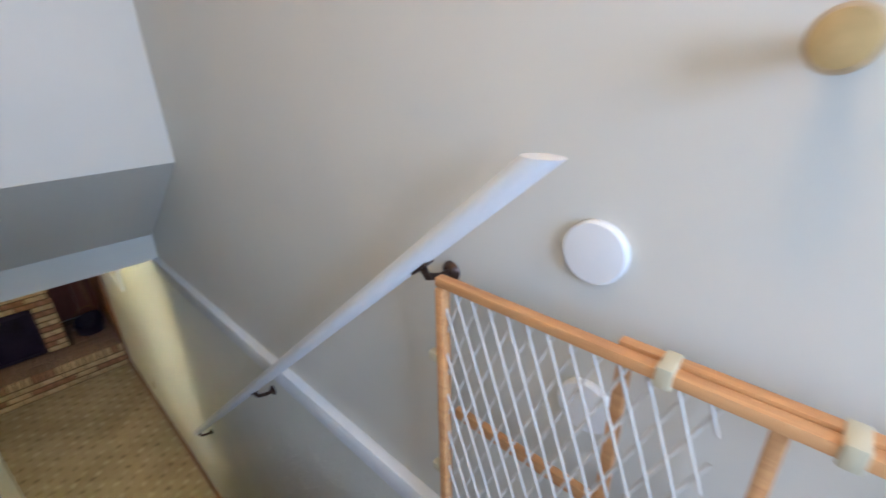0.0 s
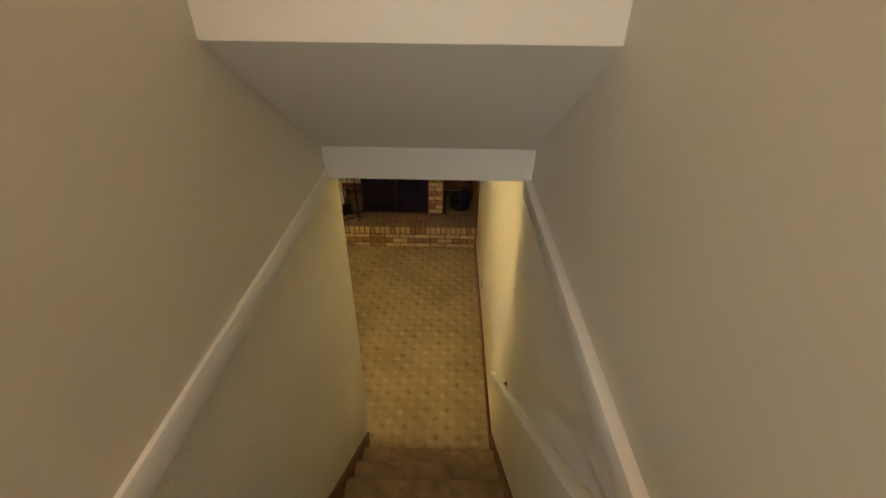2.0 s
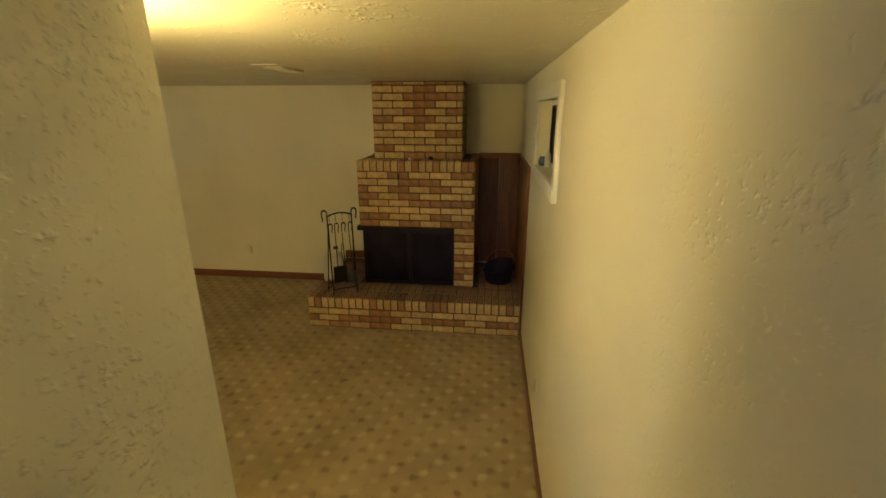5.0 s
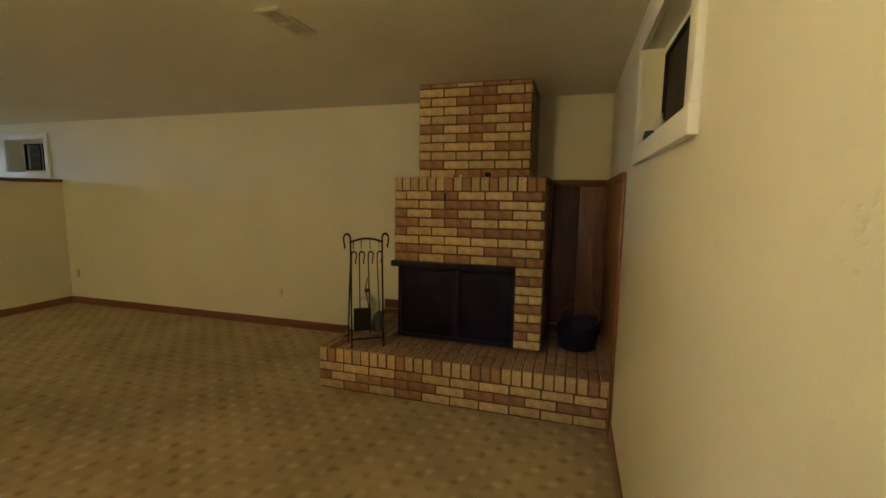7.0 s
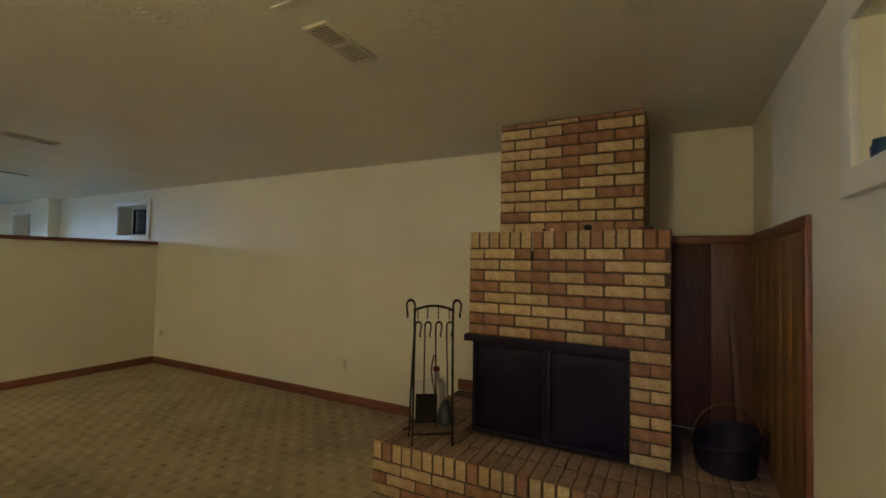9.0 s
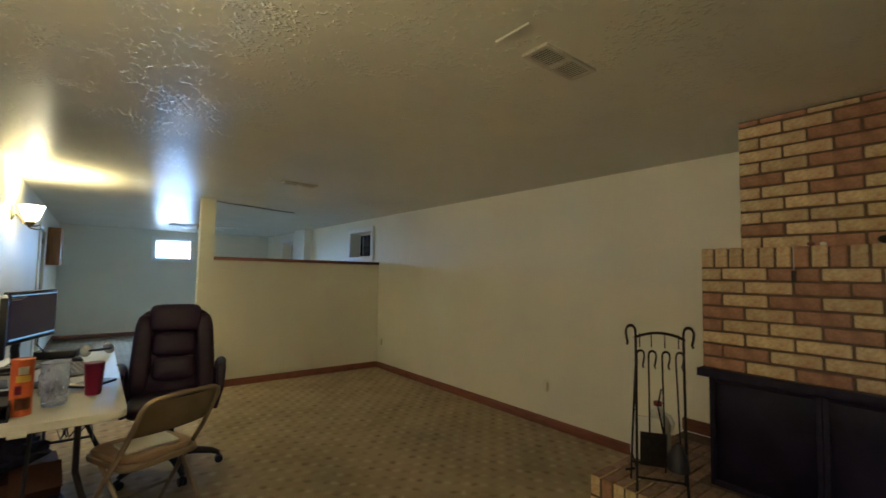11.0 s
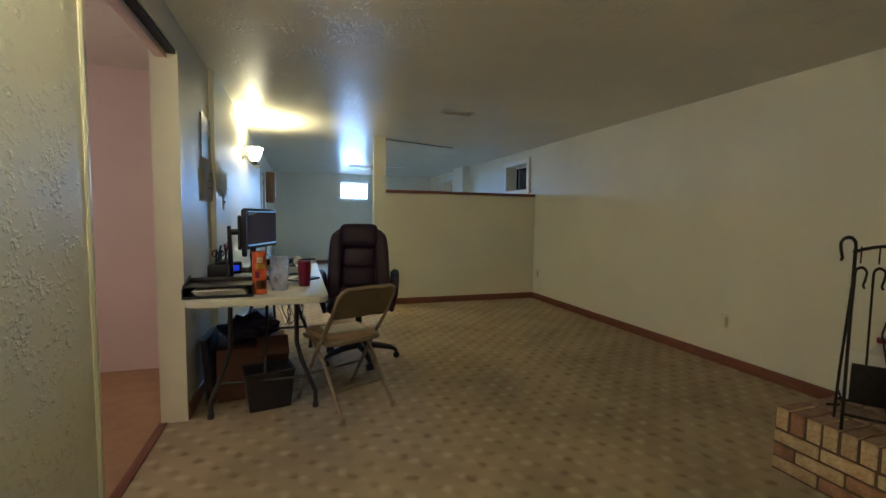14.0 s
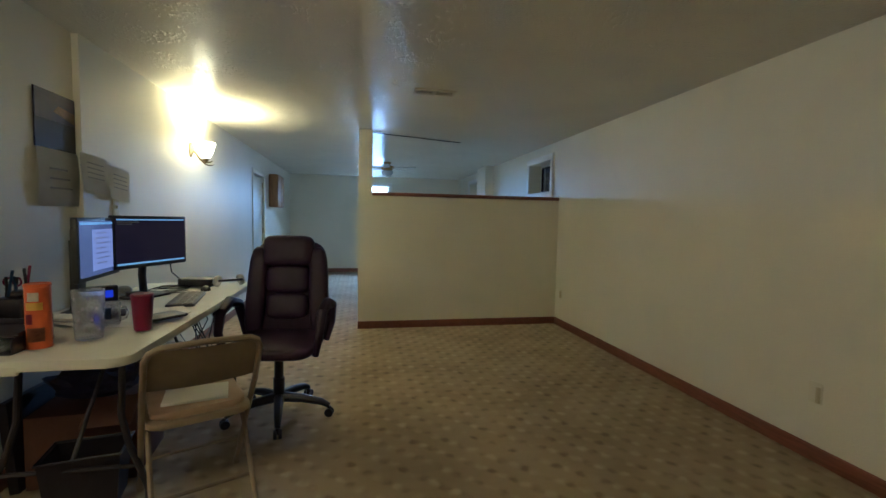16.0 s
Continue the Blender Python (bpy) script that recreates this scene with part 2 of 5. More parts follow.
# ---- mesh helpers ----
def bm_box(bm, c, s, bev=0.0, rot=None):
    r = bmesh.ops.create_cube(bm, size=1)
    vs = r["verts"]
    for v in vs:
        v.co = Vector((v.co.x * s[0], v.co.y * s[1], v.co.z * s[2]))
    if bev:
        es = list({e for v in vs for e in v.link_edges})
        vs = bmesh.ops.bevel(bm, geom=es, offset=bev, segments=2, affect="EDGES", profile=0.5)["verts"]
    m = Matrix.Translation(c) @ (rot if rot else Matrix())
    for v in vs:
        v.co = m @ v.co
    return bm


def span(bm, a, b, bev=0.0):
    """A box between two opposite corners."""
    return bm_box(bm, [(p + q) / 2 for p, q in zip(a, b)], [abs(q - p) for p, q in zip(a, b)], bev)


def bm_tube(bm, pts, r, n=10, cap=True):
    """A round bar along points; r: one radius or one a point."""
    pts = [Vector(p) for p in pts]
    rr = r if isinstance(r, (list, tuple)) else [r] * len(pts)
    rings, up = [], None
    for i, p in enumerate(pts):
        d = (pts[min(i + 1, len(pts) - 1)] - pts[max(i - 1, 0)]).normalized()
        if up is None:
            up = d.orthogonal().normalized()
        up = (up - d * up.dot(d)).normalized()
        side = d.cross(up)
        rings.append([bm.verts.new(p + rr[i] * (math.cos(2 * math.pi * k / n) * up + math.sin(2 * math.pi * k / n) * side)) for k in range(n)])
    for a, b in zip(rings, rings[1:]):
        for k in range(n):
            bm.faces.new((a[k], a[(k + 1) % n], b[(k + 1) % n], b[k]))
    if cap:
        bm.faces.new(rings[0][::-1])
        bm.faces.new(rings[-1])
    return bm


def bm_lathe(bm, profile, c=(0, 0, 0), n=24, m=None):
    """Profile of (radius, height) turned round the z axis."""
    m = m if m else Matrix()
    c = Vector(c)
    rings = []
    for r, z in profile:
        if r < 1e-5:
            rings.append([bm.verts.new(m @ (c + Vector((0, 0, z))))])
        else:
            rings.append([bm.verts.new(m @ (c + Vector((r * math.cos(2 * math.pi * k / n), r * math.sin(2 * math.pi * k / n), z)))) for k in range(n)])
    for a, b in zip(rings, rings[1:]):
        for k in range(n):
            q = []
            for v in (a[k % len(a)], a[(k + 1) % len(a)], b[(k + 1) % len(b)], b[k % len(b)]):
                if v not in q:
                    q.append(v)
            if len(q) > 2:
                bm.faces.new(q)
    return bm


def bm_prism(bm, poly, axis, lo, hi, bev=0.0):
    """A flat outline (list of 2D points) thickened along an axis from lo to hi."""
    def at(p, w):
        q = list(p)
        q.insert(axis, w)
        return Vector(q)
    a = [bm.verts.new(at(p, lo)) for p in poly]
    b = [bm.verts.new(at(p, hi)) for p in poly]
    fs = [bm.faces.new(a[::-1]), bm.faces.new(b)]
    for k in range(len(poly)):
        fs.append(bm.faces.new((a[k], a[(k + 1) % len(a)], b[(k + 1) % len(a)], b[k])))
    if bev:
        bmesh.ops.bevel(bm, geom=[e for f in fs[:2] for e in f.edges], offset=bev, segments=2, affect="EDGES", profile=0.5)
    return bm


def rounded(w, h, r, n=5, cx=0.0, cy=0.0):
    """Outline of a rectangle with round corners."""
    out = []
    for sx, sy, a0 in ((1, 1, 0), (-1, 1, 90), (-1, -1, 180), (1, -1, 270)):
        for k in range(n + 1):
            a = radians(a0 + 90 * k / n)
            out.append((cx + sx * (w / 2 - r) + r * math.cos(a), cy + sy * (h / 2 - r) + r * math.sin(a)))
    return out


def to_mesh(name, bm, material, smooth=True):
    bmesh.ops.recalc_face_normals(bm, faces=bm.faces)
    me = bpy.data.meshes.new(name)
    bm.to_mesh(me)
    bm.free()
    me.materials.append(material)
    if smooth:
        me.shade_smooth()
        me.set_sharp_from_angle(angle=radians(35))
    return me


def part(name, bm, material, parent, label="", smooth=True):
    ob = new(name, to_mesh(name, bm, material, smooth))
    ob.parent = parent
    return tagged(ob, label)


def thing(name, m, label, category, group=""):
    ob = new(name)
    ob.empty_display_size = 0.1
    ob.matrix_world = m
    return tagged(ob, label, category, group)


def solid(name, bm, material, label, category, group="", kind="", m=None, smooth=True):
    ob = new(name, to_mesh(name, bm, material, smooth))
    if m:
        ob.matrix_world = m
    return tagged(ob, label, category, group, kind)


def structure(name, bm, material, label, category, smooth=True):
    return solid(name, bm, material, label, category, kind="structure", smooth=smooth)


B = bmesh.new


def wall_with_holes(name, axis, a0, a1, lo, hi, z0, z1, holes, material, label):
    """A wall slab normal to axis (0: x, 1: y) from a0 to a1, running lo..hi, with holes (lo, hi, z0, z1) right through."""
    bm = B()
    cuts = sorted({lo, hi, *[h[0] for h in holes], *[h[1] for h in holes]})
    for p, q in zip(cuts, cuts[1:]):
        zs = [(z0, z1)]
        for h in holes:
            if h[0] <= p and h[1] >= q:
                zs = [(z0, h[2]), (h[3], z1)]
        for u, v in zs:
            if v - u > 1e-4:
                span(bm, (a0, p, u) if axis == 0 else (p, a0, u), (a1, q, v) if axis == 0 else (q, a1, v))
    bmesh.ops.remove_doubles(bm, verts=bm.verts, dist=1e-4)
    return structure(name, bm, material, label, "wall", smooth=False)


# ---- plan ----
XL, XN, XN2 = -6.355, -2.30, -2.335     # long wall; door wall, and its proud far half
YR, YL = 1.175, 0.232                   # wall beside the stairs and hearth; other stair wall
YS = YL - 0.042                         # lower face of that wall, under its ledge
YH, YF = -5.31, -10.9                   # half wall; far wall
ZC, ZUP, ZTOP = 2.29, 2.34, 4.75        # basement ceiling; landing; upper ceiling
W2 = (-6.27, -5.55, 1.68, 2.09)         # window beyond the half wall
W3 = (-9.76, -9.05, 1.68, 2.09)
WF = (-4.62, -3.95, 1.67, 2.08)         # bright far window
W1 = (-4.61, -3.69, 1.665, 2.09)         # window beside the hearth
DOOR = (-2.25, -1.09, 0.0, 2.13)
FDOOR = (-8.05, -7.28, 0.0, 1.95)

wall_with_holes("wall_west", 0, XL - 0.25, XL, YF - 0.25, YR + 0.25, 0, ZC + 0.05, [W2, W3], M_WALL, "long cream painted textured basement wall")
wall_with_holes("wall_north", 1, YR, YR + 0.25, XL, -1.0, 0, 2.34, [W1], M_WALL, "cream textured basement wall beside the hearth")
wall_with_holes("wall_south", 1, YF - 0.25, YF, XL, XN + 0.13, 0, ZC + 0.05, [WF], M_WALL, "pale far wall of the back room")
wall_with_holes("wall_east_1", 0, XN, XN + 0.13, -3.12, -1.05, 0, ZC, [DOOR], M_WALL, "cream textured wall with a wide doorway")
wall_with_holes("wall_east_3", 0, XN, XN + 0.13, -1.05, YL - 0.12, 0, ZC, [], M_SPLAT, "cream splattered wall between doorway and stairs")
wall_with_holes("wall_east_2", 0, XN2, XN + 0.13, YF, -3.12, 0, ZC, [FDOOR], M_WALL, "pale painted wall behind the desk")
wall_with_holes("wall_stair_lower_1", 1, YR, YR + 0.25, -1.0, 3.4, 0, 2.34, [], M_SPLAT, "cream textured lower wall of the stairwell")
bm = B(); span(bm, (-2.30, YR - 0.0, 2.34), (3.4, YR + 0.12, ZTOP))
structure("wall_stair_upper_1", bm, M_UPPER, "smooth beige upper wall of the stairwell", "wall", False)
wall_with_holes("wall_stair_lower_2", 1, YL - 0.12, YS, -2.314, 0.70, 0, 2.365, [], M_SPLAT, "cream textured lower wall of the stairwell")
bm = B(); span(bm, (-2.314, YL - 0.12, 2.365), (0.70, YL, ZTOP))
structure("wall_stair_upper_2", bm, M_UPPER, "smooth beige upper wall of the stairwell", "wall", False)
bm = B(); bm_prism(bm, [(-1.174, ZTOP), (-1.174, 3.076), (-1.954, 2.558), (-1.98, 2.398), (-2.30, 2.398), (-2.30, ZTOP)], 1, YL, YR)
structure("wall_stair_header", bm, M_UPPER, "white header wall with a sloped soffit over the stairs", "wall", False)

# ceilings
bm = B()
span(bm, (XL, YF, ZC), (XN, YR, ZC + 0.17)); span(bm, (XN, YF, ZC), (0.6, YL - 0.12, ZC + 0.05))
structure("ceiling", bm, M_CEIL, "low basement ceiling with splattered plaster texture", "ceiling", False)
bm = B(); span(bm, (-2.3, -1.4, ZTOP), (3.4, YR + 0.12, ZTOP + 0.1))
structure("ceiling_upper", bm, M_UPPER, "plain white ceiling above the stairs", "ceiling", False)

# floors
bm = B(); span(bm, (XL, YF, -0.1), (XN + 0.13, YR, 0))
span(bm, (XN + 0.13, YS - 0.02, -0.1), (-2.02, YR, 0))
structure("floor", bm, M_CARPET, "tan patterned carpet with woven light and dark dots", "carpet", False)
bm = B(); span(bm, (XN + 0.13, -3.4, -0.1), (0.6, YL - 0.12, -0.002))
structure("floor_side_room", bm, M_VINYL, "tan brown floor of the side room", "floor", False)
bm = B(); span(bm, (XN + 0.10, DOOR[0], -0.01), (XN + 0.145, DOOR[1], 0.006), 0.002)
structure("threshold_strip", bm, M_BASE, "thin dark strip where carpet meets the side room floor", "threshold")

# side room behind the doorway
bm = B(); span(bm, (XN + 0.13, -3.42, 0), (0.6, -3.3, ZC)); structure("wall_side_room_1", bm, M_PINK, "plain pinkish painted wall of the side room", "wall", False)
bm = B(); span(bm, (0.6, -3.42, 0), (0.72, YL - 0.12, ZC)); structure("wall_side_room_2", bm, M_PINK, "plain pinkish painted wall of the side room", "wall", False)
# far doorway closes on a small lit closet
bm = B(); span(bm, (XN + 0.95, -8.6, 0), (XN + 1.05, -6.9, ZC)); structure("wall_closet_1", bm, M_CREAM, "cream wall behind the far doorway", "wall", False)
bm = B(); span(bm, (XN + 0.13, -8.7, 0), (XN + 1.05, -8.6, ZC)); structure("wall_closet_2", bm, M_CREAM, "cream wall behind the far doorway", "wall", False)
bm = B(); span(bm, (XN + 0.13, -6.9, 0), (XN + 1.05, -6.8, ZC)); structure("wall_closet_3", bm, M_CREAM, "cream wall behind the far doorway", "wall", False)
bm = B(); span(bm, (XN + 0.13, -8.6, -0.1), (XN + 0.95, -6.9, -0.002)); structure("floor_closet", bm, M_VINYL, "tan floor behind the far doorway", "floor", False)

# landing above the stairs
bm = B(); span(bm, (0.58, -1.4, 2.20), (3.4, YR, ZUP - 0.02)); structure("floor_landing", bm, M_STAIR, "brown carpeted landing at the top of the stairs", "floor", False)
wall_with_holes("wall_landing_1", 0, 3.4, 3.52, -1.4, YR + 0.12, 2.2, ZTOP, [(-0.55, 0.75, 3.25, 4.45)], M_UPPER, "white landing wall with a window")
bm = B(); span(bm, (0.58, -1.52, 2.2), (3.52, -1.4, ZTOP)); structure("wall_landing_2", bm, M_UPPER, "plain white landing wall", "wall", False)
bm = B(); span(bm, (0.58, -1.4, 2.2), (0.70, YL - 0.12, ZTOP)); structure("wall_landing_3", bm, M_UPPER, "plain white landing wall", "wall", False)

# half wall with its post and cap
bm = B(); span(bm, (XL, YH - 0.12, 0), (-4.055, YH, 1.545)); span(bm, (-4.055, YH - 0.12, 0), (-3.90, YH, ZC))
structure("wall_half", bm, M_WALL, "cream half-height partition wall with a full-height post", "wall", False)
bm = B(); span(bm, (XL + 0.002, YH - 0.145, 1.545), (-4.058, YH + 0.022, 1.585), 0.006)
structure("trim_half_wall_cap", bm, M_BASE, "dark stained wooden cap on the half wall", "trim")
# shallow pilaster on the long wall of the back room
bm = B(); span(bm, (XL, -8.60, 0), (XL + 0.16, -8.02, ZC)); structure("wall_pilaster", bm, M_WALL, "boxed-in pale pilaster on the long wall", "wall", False)


def baseboard(name, a, b, nrm, h=0.085):
    bm = B()
    a, b, nrm = Vector((*a, 0)), Vector((*b, 0)), Vector((*nrm, 0))
    d = (b - a)
    prof = [(0.001, 0.0), (0.014, 0.0), (0.014, h - 0.02), (0.008, h - 0.004), (0.001, h)]
    r0 = [bm.verts.new(a + nrm * p + Vector((0, 0, q))) for p, q in prof]
    r1 = [bm.verts.new(b + nrm * p + Vector((0, 0, q))) for p, q in prof]
    for k in range(5):
        bm.faces.new((r0[k], r0[(k + 1) % 5], r1[(k + 1) % 5], r1[k]))
    bm.faces.new(r0); bm.faces.new(r1[::-1])
    return structure(name, bm, M_BASE, "reddish-brown stained wooden baseboard", "baseboard")


baseboard("baseboard_west", (XL, YH), (XL, -0.44), (1, 0))
baseboard("baseboard_half", (XL + 0.015, YH), (-3.90, YH), (0, 1))
baseboard("baseboard_north", (-5.078, YR), (-2.05, YR), (0, -1))
baseboard("baseboard_far", (XL, YF), (XN2, YF), (0, 1))
baseboard("baseboard_far_west_1", (XL, YF), (XL, -8.61), (1, 0))
baseboard("baseboard_far_west_2", (XL, -8.01), (XL, YH - 0.12), (1, 0))
baseboard("baseboard_east_1", (XN2, YF), (XN2, FDOOR[0] - 0.07), (-1, 0))
baseboard("baseboard_east_2", (XN2, FDOOR[1] + 0.07), (XN2, -3.12), (-1, 0))
baseboard("baseboard_east_3", (XN, -3.12), (XN, DOOR[0]), (-1, 0))
baseboard("baseboard_east_4", (XN, DOOR[1] + 0.03), (XN, YL - 0.12), (-1, 0))

# stairs
RISE, RUN, X0 = 0.18, 0.22, -2.06
bm = B()
for n in range(13):
    x = X0 + n * RUN
    z = (n + 1) * RISE
    prof = [(x + 0.012, z - RISE), (x + 0.004, z - 0.03)]
    for k in range(6):
        a = radians(180 - 90 * k / 5)
        prof.append((x + 0.012 + 0.022 * math.cos(a), z - 0.022 + 0.022 * math.sin(a)))
    end = x + RUN + 0.03 if n < 12 else x + 0.02
    prof += [(end, z), (end, z - RISE)]
    bm_prism(bm, prof, 1, YS + 0.001, YR - 0.001)
structure("stairs", bm, M_STAIR, "steep brown carpeted basement stairs", "stairs")
for k, (y0, y1) in enumerate(((YS, YS + 0.015), (YR - 0.015, YR))):
    sl = RISE / RUN
    def line(x, up):
        return X0 and (0.18 + sl * (x - X0) + up)
    bm = B(); bm_prism(bm, [(-2.22, line(-2.22, 0.035)), (0.60, line(0.60, 0.035)), (0.60, line(0.60, 0.085)), (-2.22, line(-2.22, 0.085))], 1, y0, y1, 0.003)
    structure("trim_stair_cap_%d" % (k + 1), bm, M_BASE, "reddish-brown moulding along the stair skirting", "trim")
    bm = B(); bm_prism(bm, [(-2.22, line(-2.22, -0.16)), (0.60, line(0.60, -0.16)), (0.60, line(0.60, 0.035)), (-2.22, line(-2.22, 0.035))], 1, y0 if k == 0 else y0 + 0.007, y1 - 0.007 if k == 0 else y1)
    structure("trim_stair_skirt_%d" % (k + 1), bm, M_BASE, "reddish-brown stained skirting board beside the stairs", "trim")
for k, (y0, y1, z) in enumerate(((YS + 0.001, YL + 0.012, 2.365), (YR - 0.033, YR, 2.33))):
    bm = B(); span(bm, (-1.972, y0, z), (0.60, y1, z + 0.08), 0.004)
    structure("trim_stair_ledge_%d" % (k + 1), bm, M_WHITE, "white painted board running level along the stair wall", "trim")

# door casings
bm = B()
span(bm, (XN - 0.004, DOOR[0] - 0.004, 0), (XN + 0.134, DOOR[0] + 0.016, DOOR[3]))
span(bm, (XN - 0.004, DOOR[1] - 0.016, 0), (XN + 0.134, DOOR[1] + 0.02, DOOR[3]))
span(bm, (XN - 0.004, DOOR[0], DOOR[3] - 0.014), (XN + 0.134, DOOR[1], DOOR[3] + 0.004))
structure("door_frame_1", bm, M_CREAM, "cream painted lining of the wide doorway", "door frame", False)
bm = B(); span(bm, (XN + 0.004, DOOR[0] + 0.018, DOOR[3] - 0.034), (XN + 0.048, DOOR[1] - 0.018, DOOR[3] - 0.015), 0.002)
span(bm, (XN + 0.104, DOOR[0] + 0.018, DOOR[3] - 0.034), (XN + 0.112, DOOR[1] - 0.018, DOOR[3] - 0.015), 0.002)
structure("trim_door_track", bm, M_IRON, "dark sliding door track under the doorway head", "door track")
bm = B(); span(bm, (XN + 0.050, DOOR[0] + 0.018, DOOR[3] - 0.060), (XN + 0.102, DOOR[1] - 0.018, DOOR[3] - 0.015), 0.003)
structure("trim_door_beam", bm, M_PINK, "pinkish painted beam under the doorway head", "trim")
bm = B(); bm_tube(bm, [(XN + 0.004, DOOR[1] + 0.006, 0.0), (XN + 0.004, DOOR[1] + 0.006, DOOR[3])], 0.012, 12)
structure("trim_corner_bead", bm, M_CREAM, "cream rounded corner bead at the doorway edge", "trim")
bm = B()
for y0, y1 in ((FDOOR[0] - 0.07, FDOOR[0] + 0.012), (FDOOR[1] - 0.012, FDOOR[1] + 0.07)):
    span(bm, (XN2 - 0.016, y0, 0), (XN2, y1, FDOOR[3] + 0.07), 0.003)
    span(bm, (XN2, max(y0, FDOOR[0]), 0), (XN + 0.13, min(y1, FDOOR[1]), FDOOR[3]))
span(bm, (XN2 - 0.016, FDOOR[0] + 0.012, FDOOR[3] - 0.012), (XN2, FDOOR[1] - 0.012, FDOOR[3] + 0.07), 0.003)
structure("door_frame_2", bm, M_CREAM, "cream painted casing of the far doorway", "door frame")


def window(name, axis, face, into, w, label, deep=0.17):
    """A small basement window: recess lining, inner casing, sliding sash and glass. into: +1 or -1 outward along axis."""
    lo, hi, z0, z1 = w
    root = tagged(new(name), label, "window", kind="structure")
    def bx(bm, a, b, bev=0.0):
        f = (lambda p: (p[0], p[1], p[2])) if axis == 0 else (lambda p: (p[1], p[0], p[2]))
        span(bm, f(a), f(b), bev)
    i = into
    bm = B()
    c = 0.075
    bx(bm, (face - i * 0.022, lo - c, z1), (face, hi + c, z1 + c), 0.003)
    bx(bm, (face - i * 0.026, lo - c, z0 - c), (face, hi + c, z0), 0.003)
    bx(bm, (face - i * 0.022, lo - c, z0), (face, lo, z1), 0.003)
    bx(bm, (face - i * 0.022, hi, z0), (face, hi + c, z1), 0.003)
    part("casing", bm, M_WHITE, root)
    bm = B()
    g = face + i * deep
    for a, b in (((g, lo, z0), (g + i * 0.05, lo + 0.03, z1)), ((g, hi - 0.03, z0), (g + i * 0.05, hi, z1)),
                 ((g, lo + 0.03, z0), (g + i * 0.05, hi - 0.03, z0 + 0.03)), ((g, lo + 0.03, z1 - 0.03), (g + i * 0.05, hi - 0.03, z1))):
        bx(bm, a, b, 0.003)
    mid = (lo + hi) / 2
    if name != "window_4":
        bx(bm, (g + i * 0.008, mid - 0.018, z0 + 0.03), (g + i * 0.042, mid + 0.018, z1 - 0.03), 0.003)
    part("window_frame", bm, M_WHITE, root)
    for p, q in ((lo + 0.03, mid - 0.018), (mid + 0.018, hi - 0.03)) if name in ("window_1", "window_2") else ():
        bm = B()
        for a, b in (((p, z0 + 0.03), (p + 0.013, z1 - 0.03)), ((q - 0.013, z0 + 0.03), (q, z1 - 0.03)), ((p + 0.013, z0 + 0.03), (q - 0.013, z0 + 0.043)), ((p + 0.013, z1 - 0.043), (q - 0.013, z1 - 0.03))):
            bx(bm, (g - i * 0.004, *a), (g + i * 0.03, *b), 0.002)
        part("sash", bm, M_BLACK, root, "dark inner sash")
    for p, q in ((lo + 0.03, mid - 0.018), (mid + 0.018, hi - 0.03)):
        bm = B(); bx(bm, (g + i * 0.02, p, z0 + 0.03), (g + i * 0.026, q, z1 - 0.03))
        ob = part("pane", bm, M_GLASS, root)
        ob.visible_shadow = False
        # dark sheet added before the glass so the pane reads dim, not bright
        if name == "window_1":
            bm = B(); bx(bm, (g + i * 0.010, p + 0.012, z0 + 0.042), (g + i * 0.013, q - 0.012, z1 - 0.042))
            part("pane_dimmer", bm, M_PANE_DIM, root, "dark sheet added to dim the window pane")
    return root


window("window_1", 1, YR, 1, W1, "small dark-framed basement window with a white casing", 0.075)
window("window_2", 0, XL, -1, W2, "small white basement window looking into a window well")
window("window_3", 0, XL, -1, W3, "small white basement window in the back room")
window("window_4", 1, YF, -1, WF, "bright white basement window in the far wall")
window("window_5", 0, 3.4, 1, (-0.55, 0.75, 3.25, 4.45), "white landing window", 0.03)


def well(name, c, ang, label):
    """Half-round corrugated steel window well with its ladder-like ridges."""
    bm = B()
    rows = 18
    rings = []
    for k in range(rows + 1):
        z = 1.35 + 1.0 * k / rows
        r = 0.5 + (0.018 if k % 2 else -0.018)
        rings.append([bm.verts.new((c[0] + r * math.cos(ang + radians(a)), c[1] + r * math.sin(ang + radians(a)), z)) for a in range(-90, 91, 12)])
    for a, b in zip(rings, rings[1:]):
        for k in range(len(a) - 1):
            bm.faces.new((a[k], a[k + 1], b[k + 1], b[k]))
    bmesh.ops.solidify(bm, geom=bm.faces[:], thickness=0.006)
    return structure(name, bm, M_WELL, label, "window well")


well("window_well_1", (-4.19, YR + 0.25), radians(90), "galvanised corrugated window well")
well("window_well_2", (XL - 0.25, -5.91), radians(180), "galvanised corrugated window well")
well("window_well_3", (XL - 0.25, -9.40), radians(180), "galvanised corrugated window well")
well("window_well_4", (-4.28, YF - 0.25), radians(270), "galvanised corrugated window well")

# unseen lids, added only to cut the sky light falling into three wells
for nm, a, b in (("1", (-4.76, YR + 0.25), (-3.66, YR + 0.82)), ("2", (XL - 0.82, -6.42), (XL - 0.45, -5.32)), ("3", (XL - 0.82, -9.92), (XL - 0.45, -8.84))):
    bm = B(); span(bm, (*a, 2.355), (*b, 2.375), 0.004)
    structure("well_sky_block_" + nm, bm, M_WELL, "unseen grey lid added to keep sky light out of the window well", "well cover")

M_OUT = mat("bright_daylight", (0.8, 0.85, 0.9), 0.9, vary=0.0, emit=((0.80, 0.90, 1.0), 5.0))
bm = B(); span(bm, (-4.70, YF - 0.262, 1.55), (-3.87, YF - 0.256, 2.2))
structure("backdrop_far_window", bm, M_OUT, "overexposed daylight behind the far window", "backdrop", False)
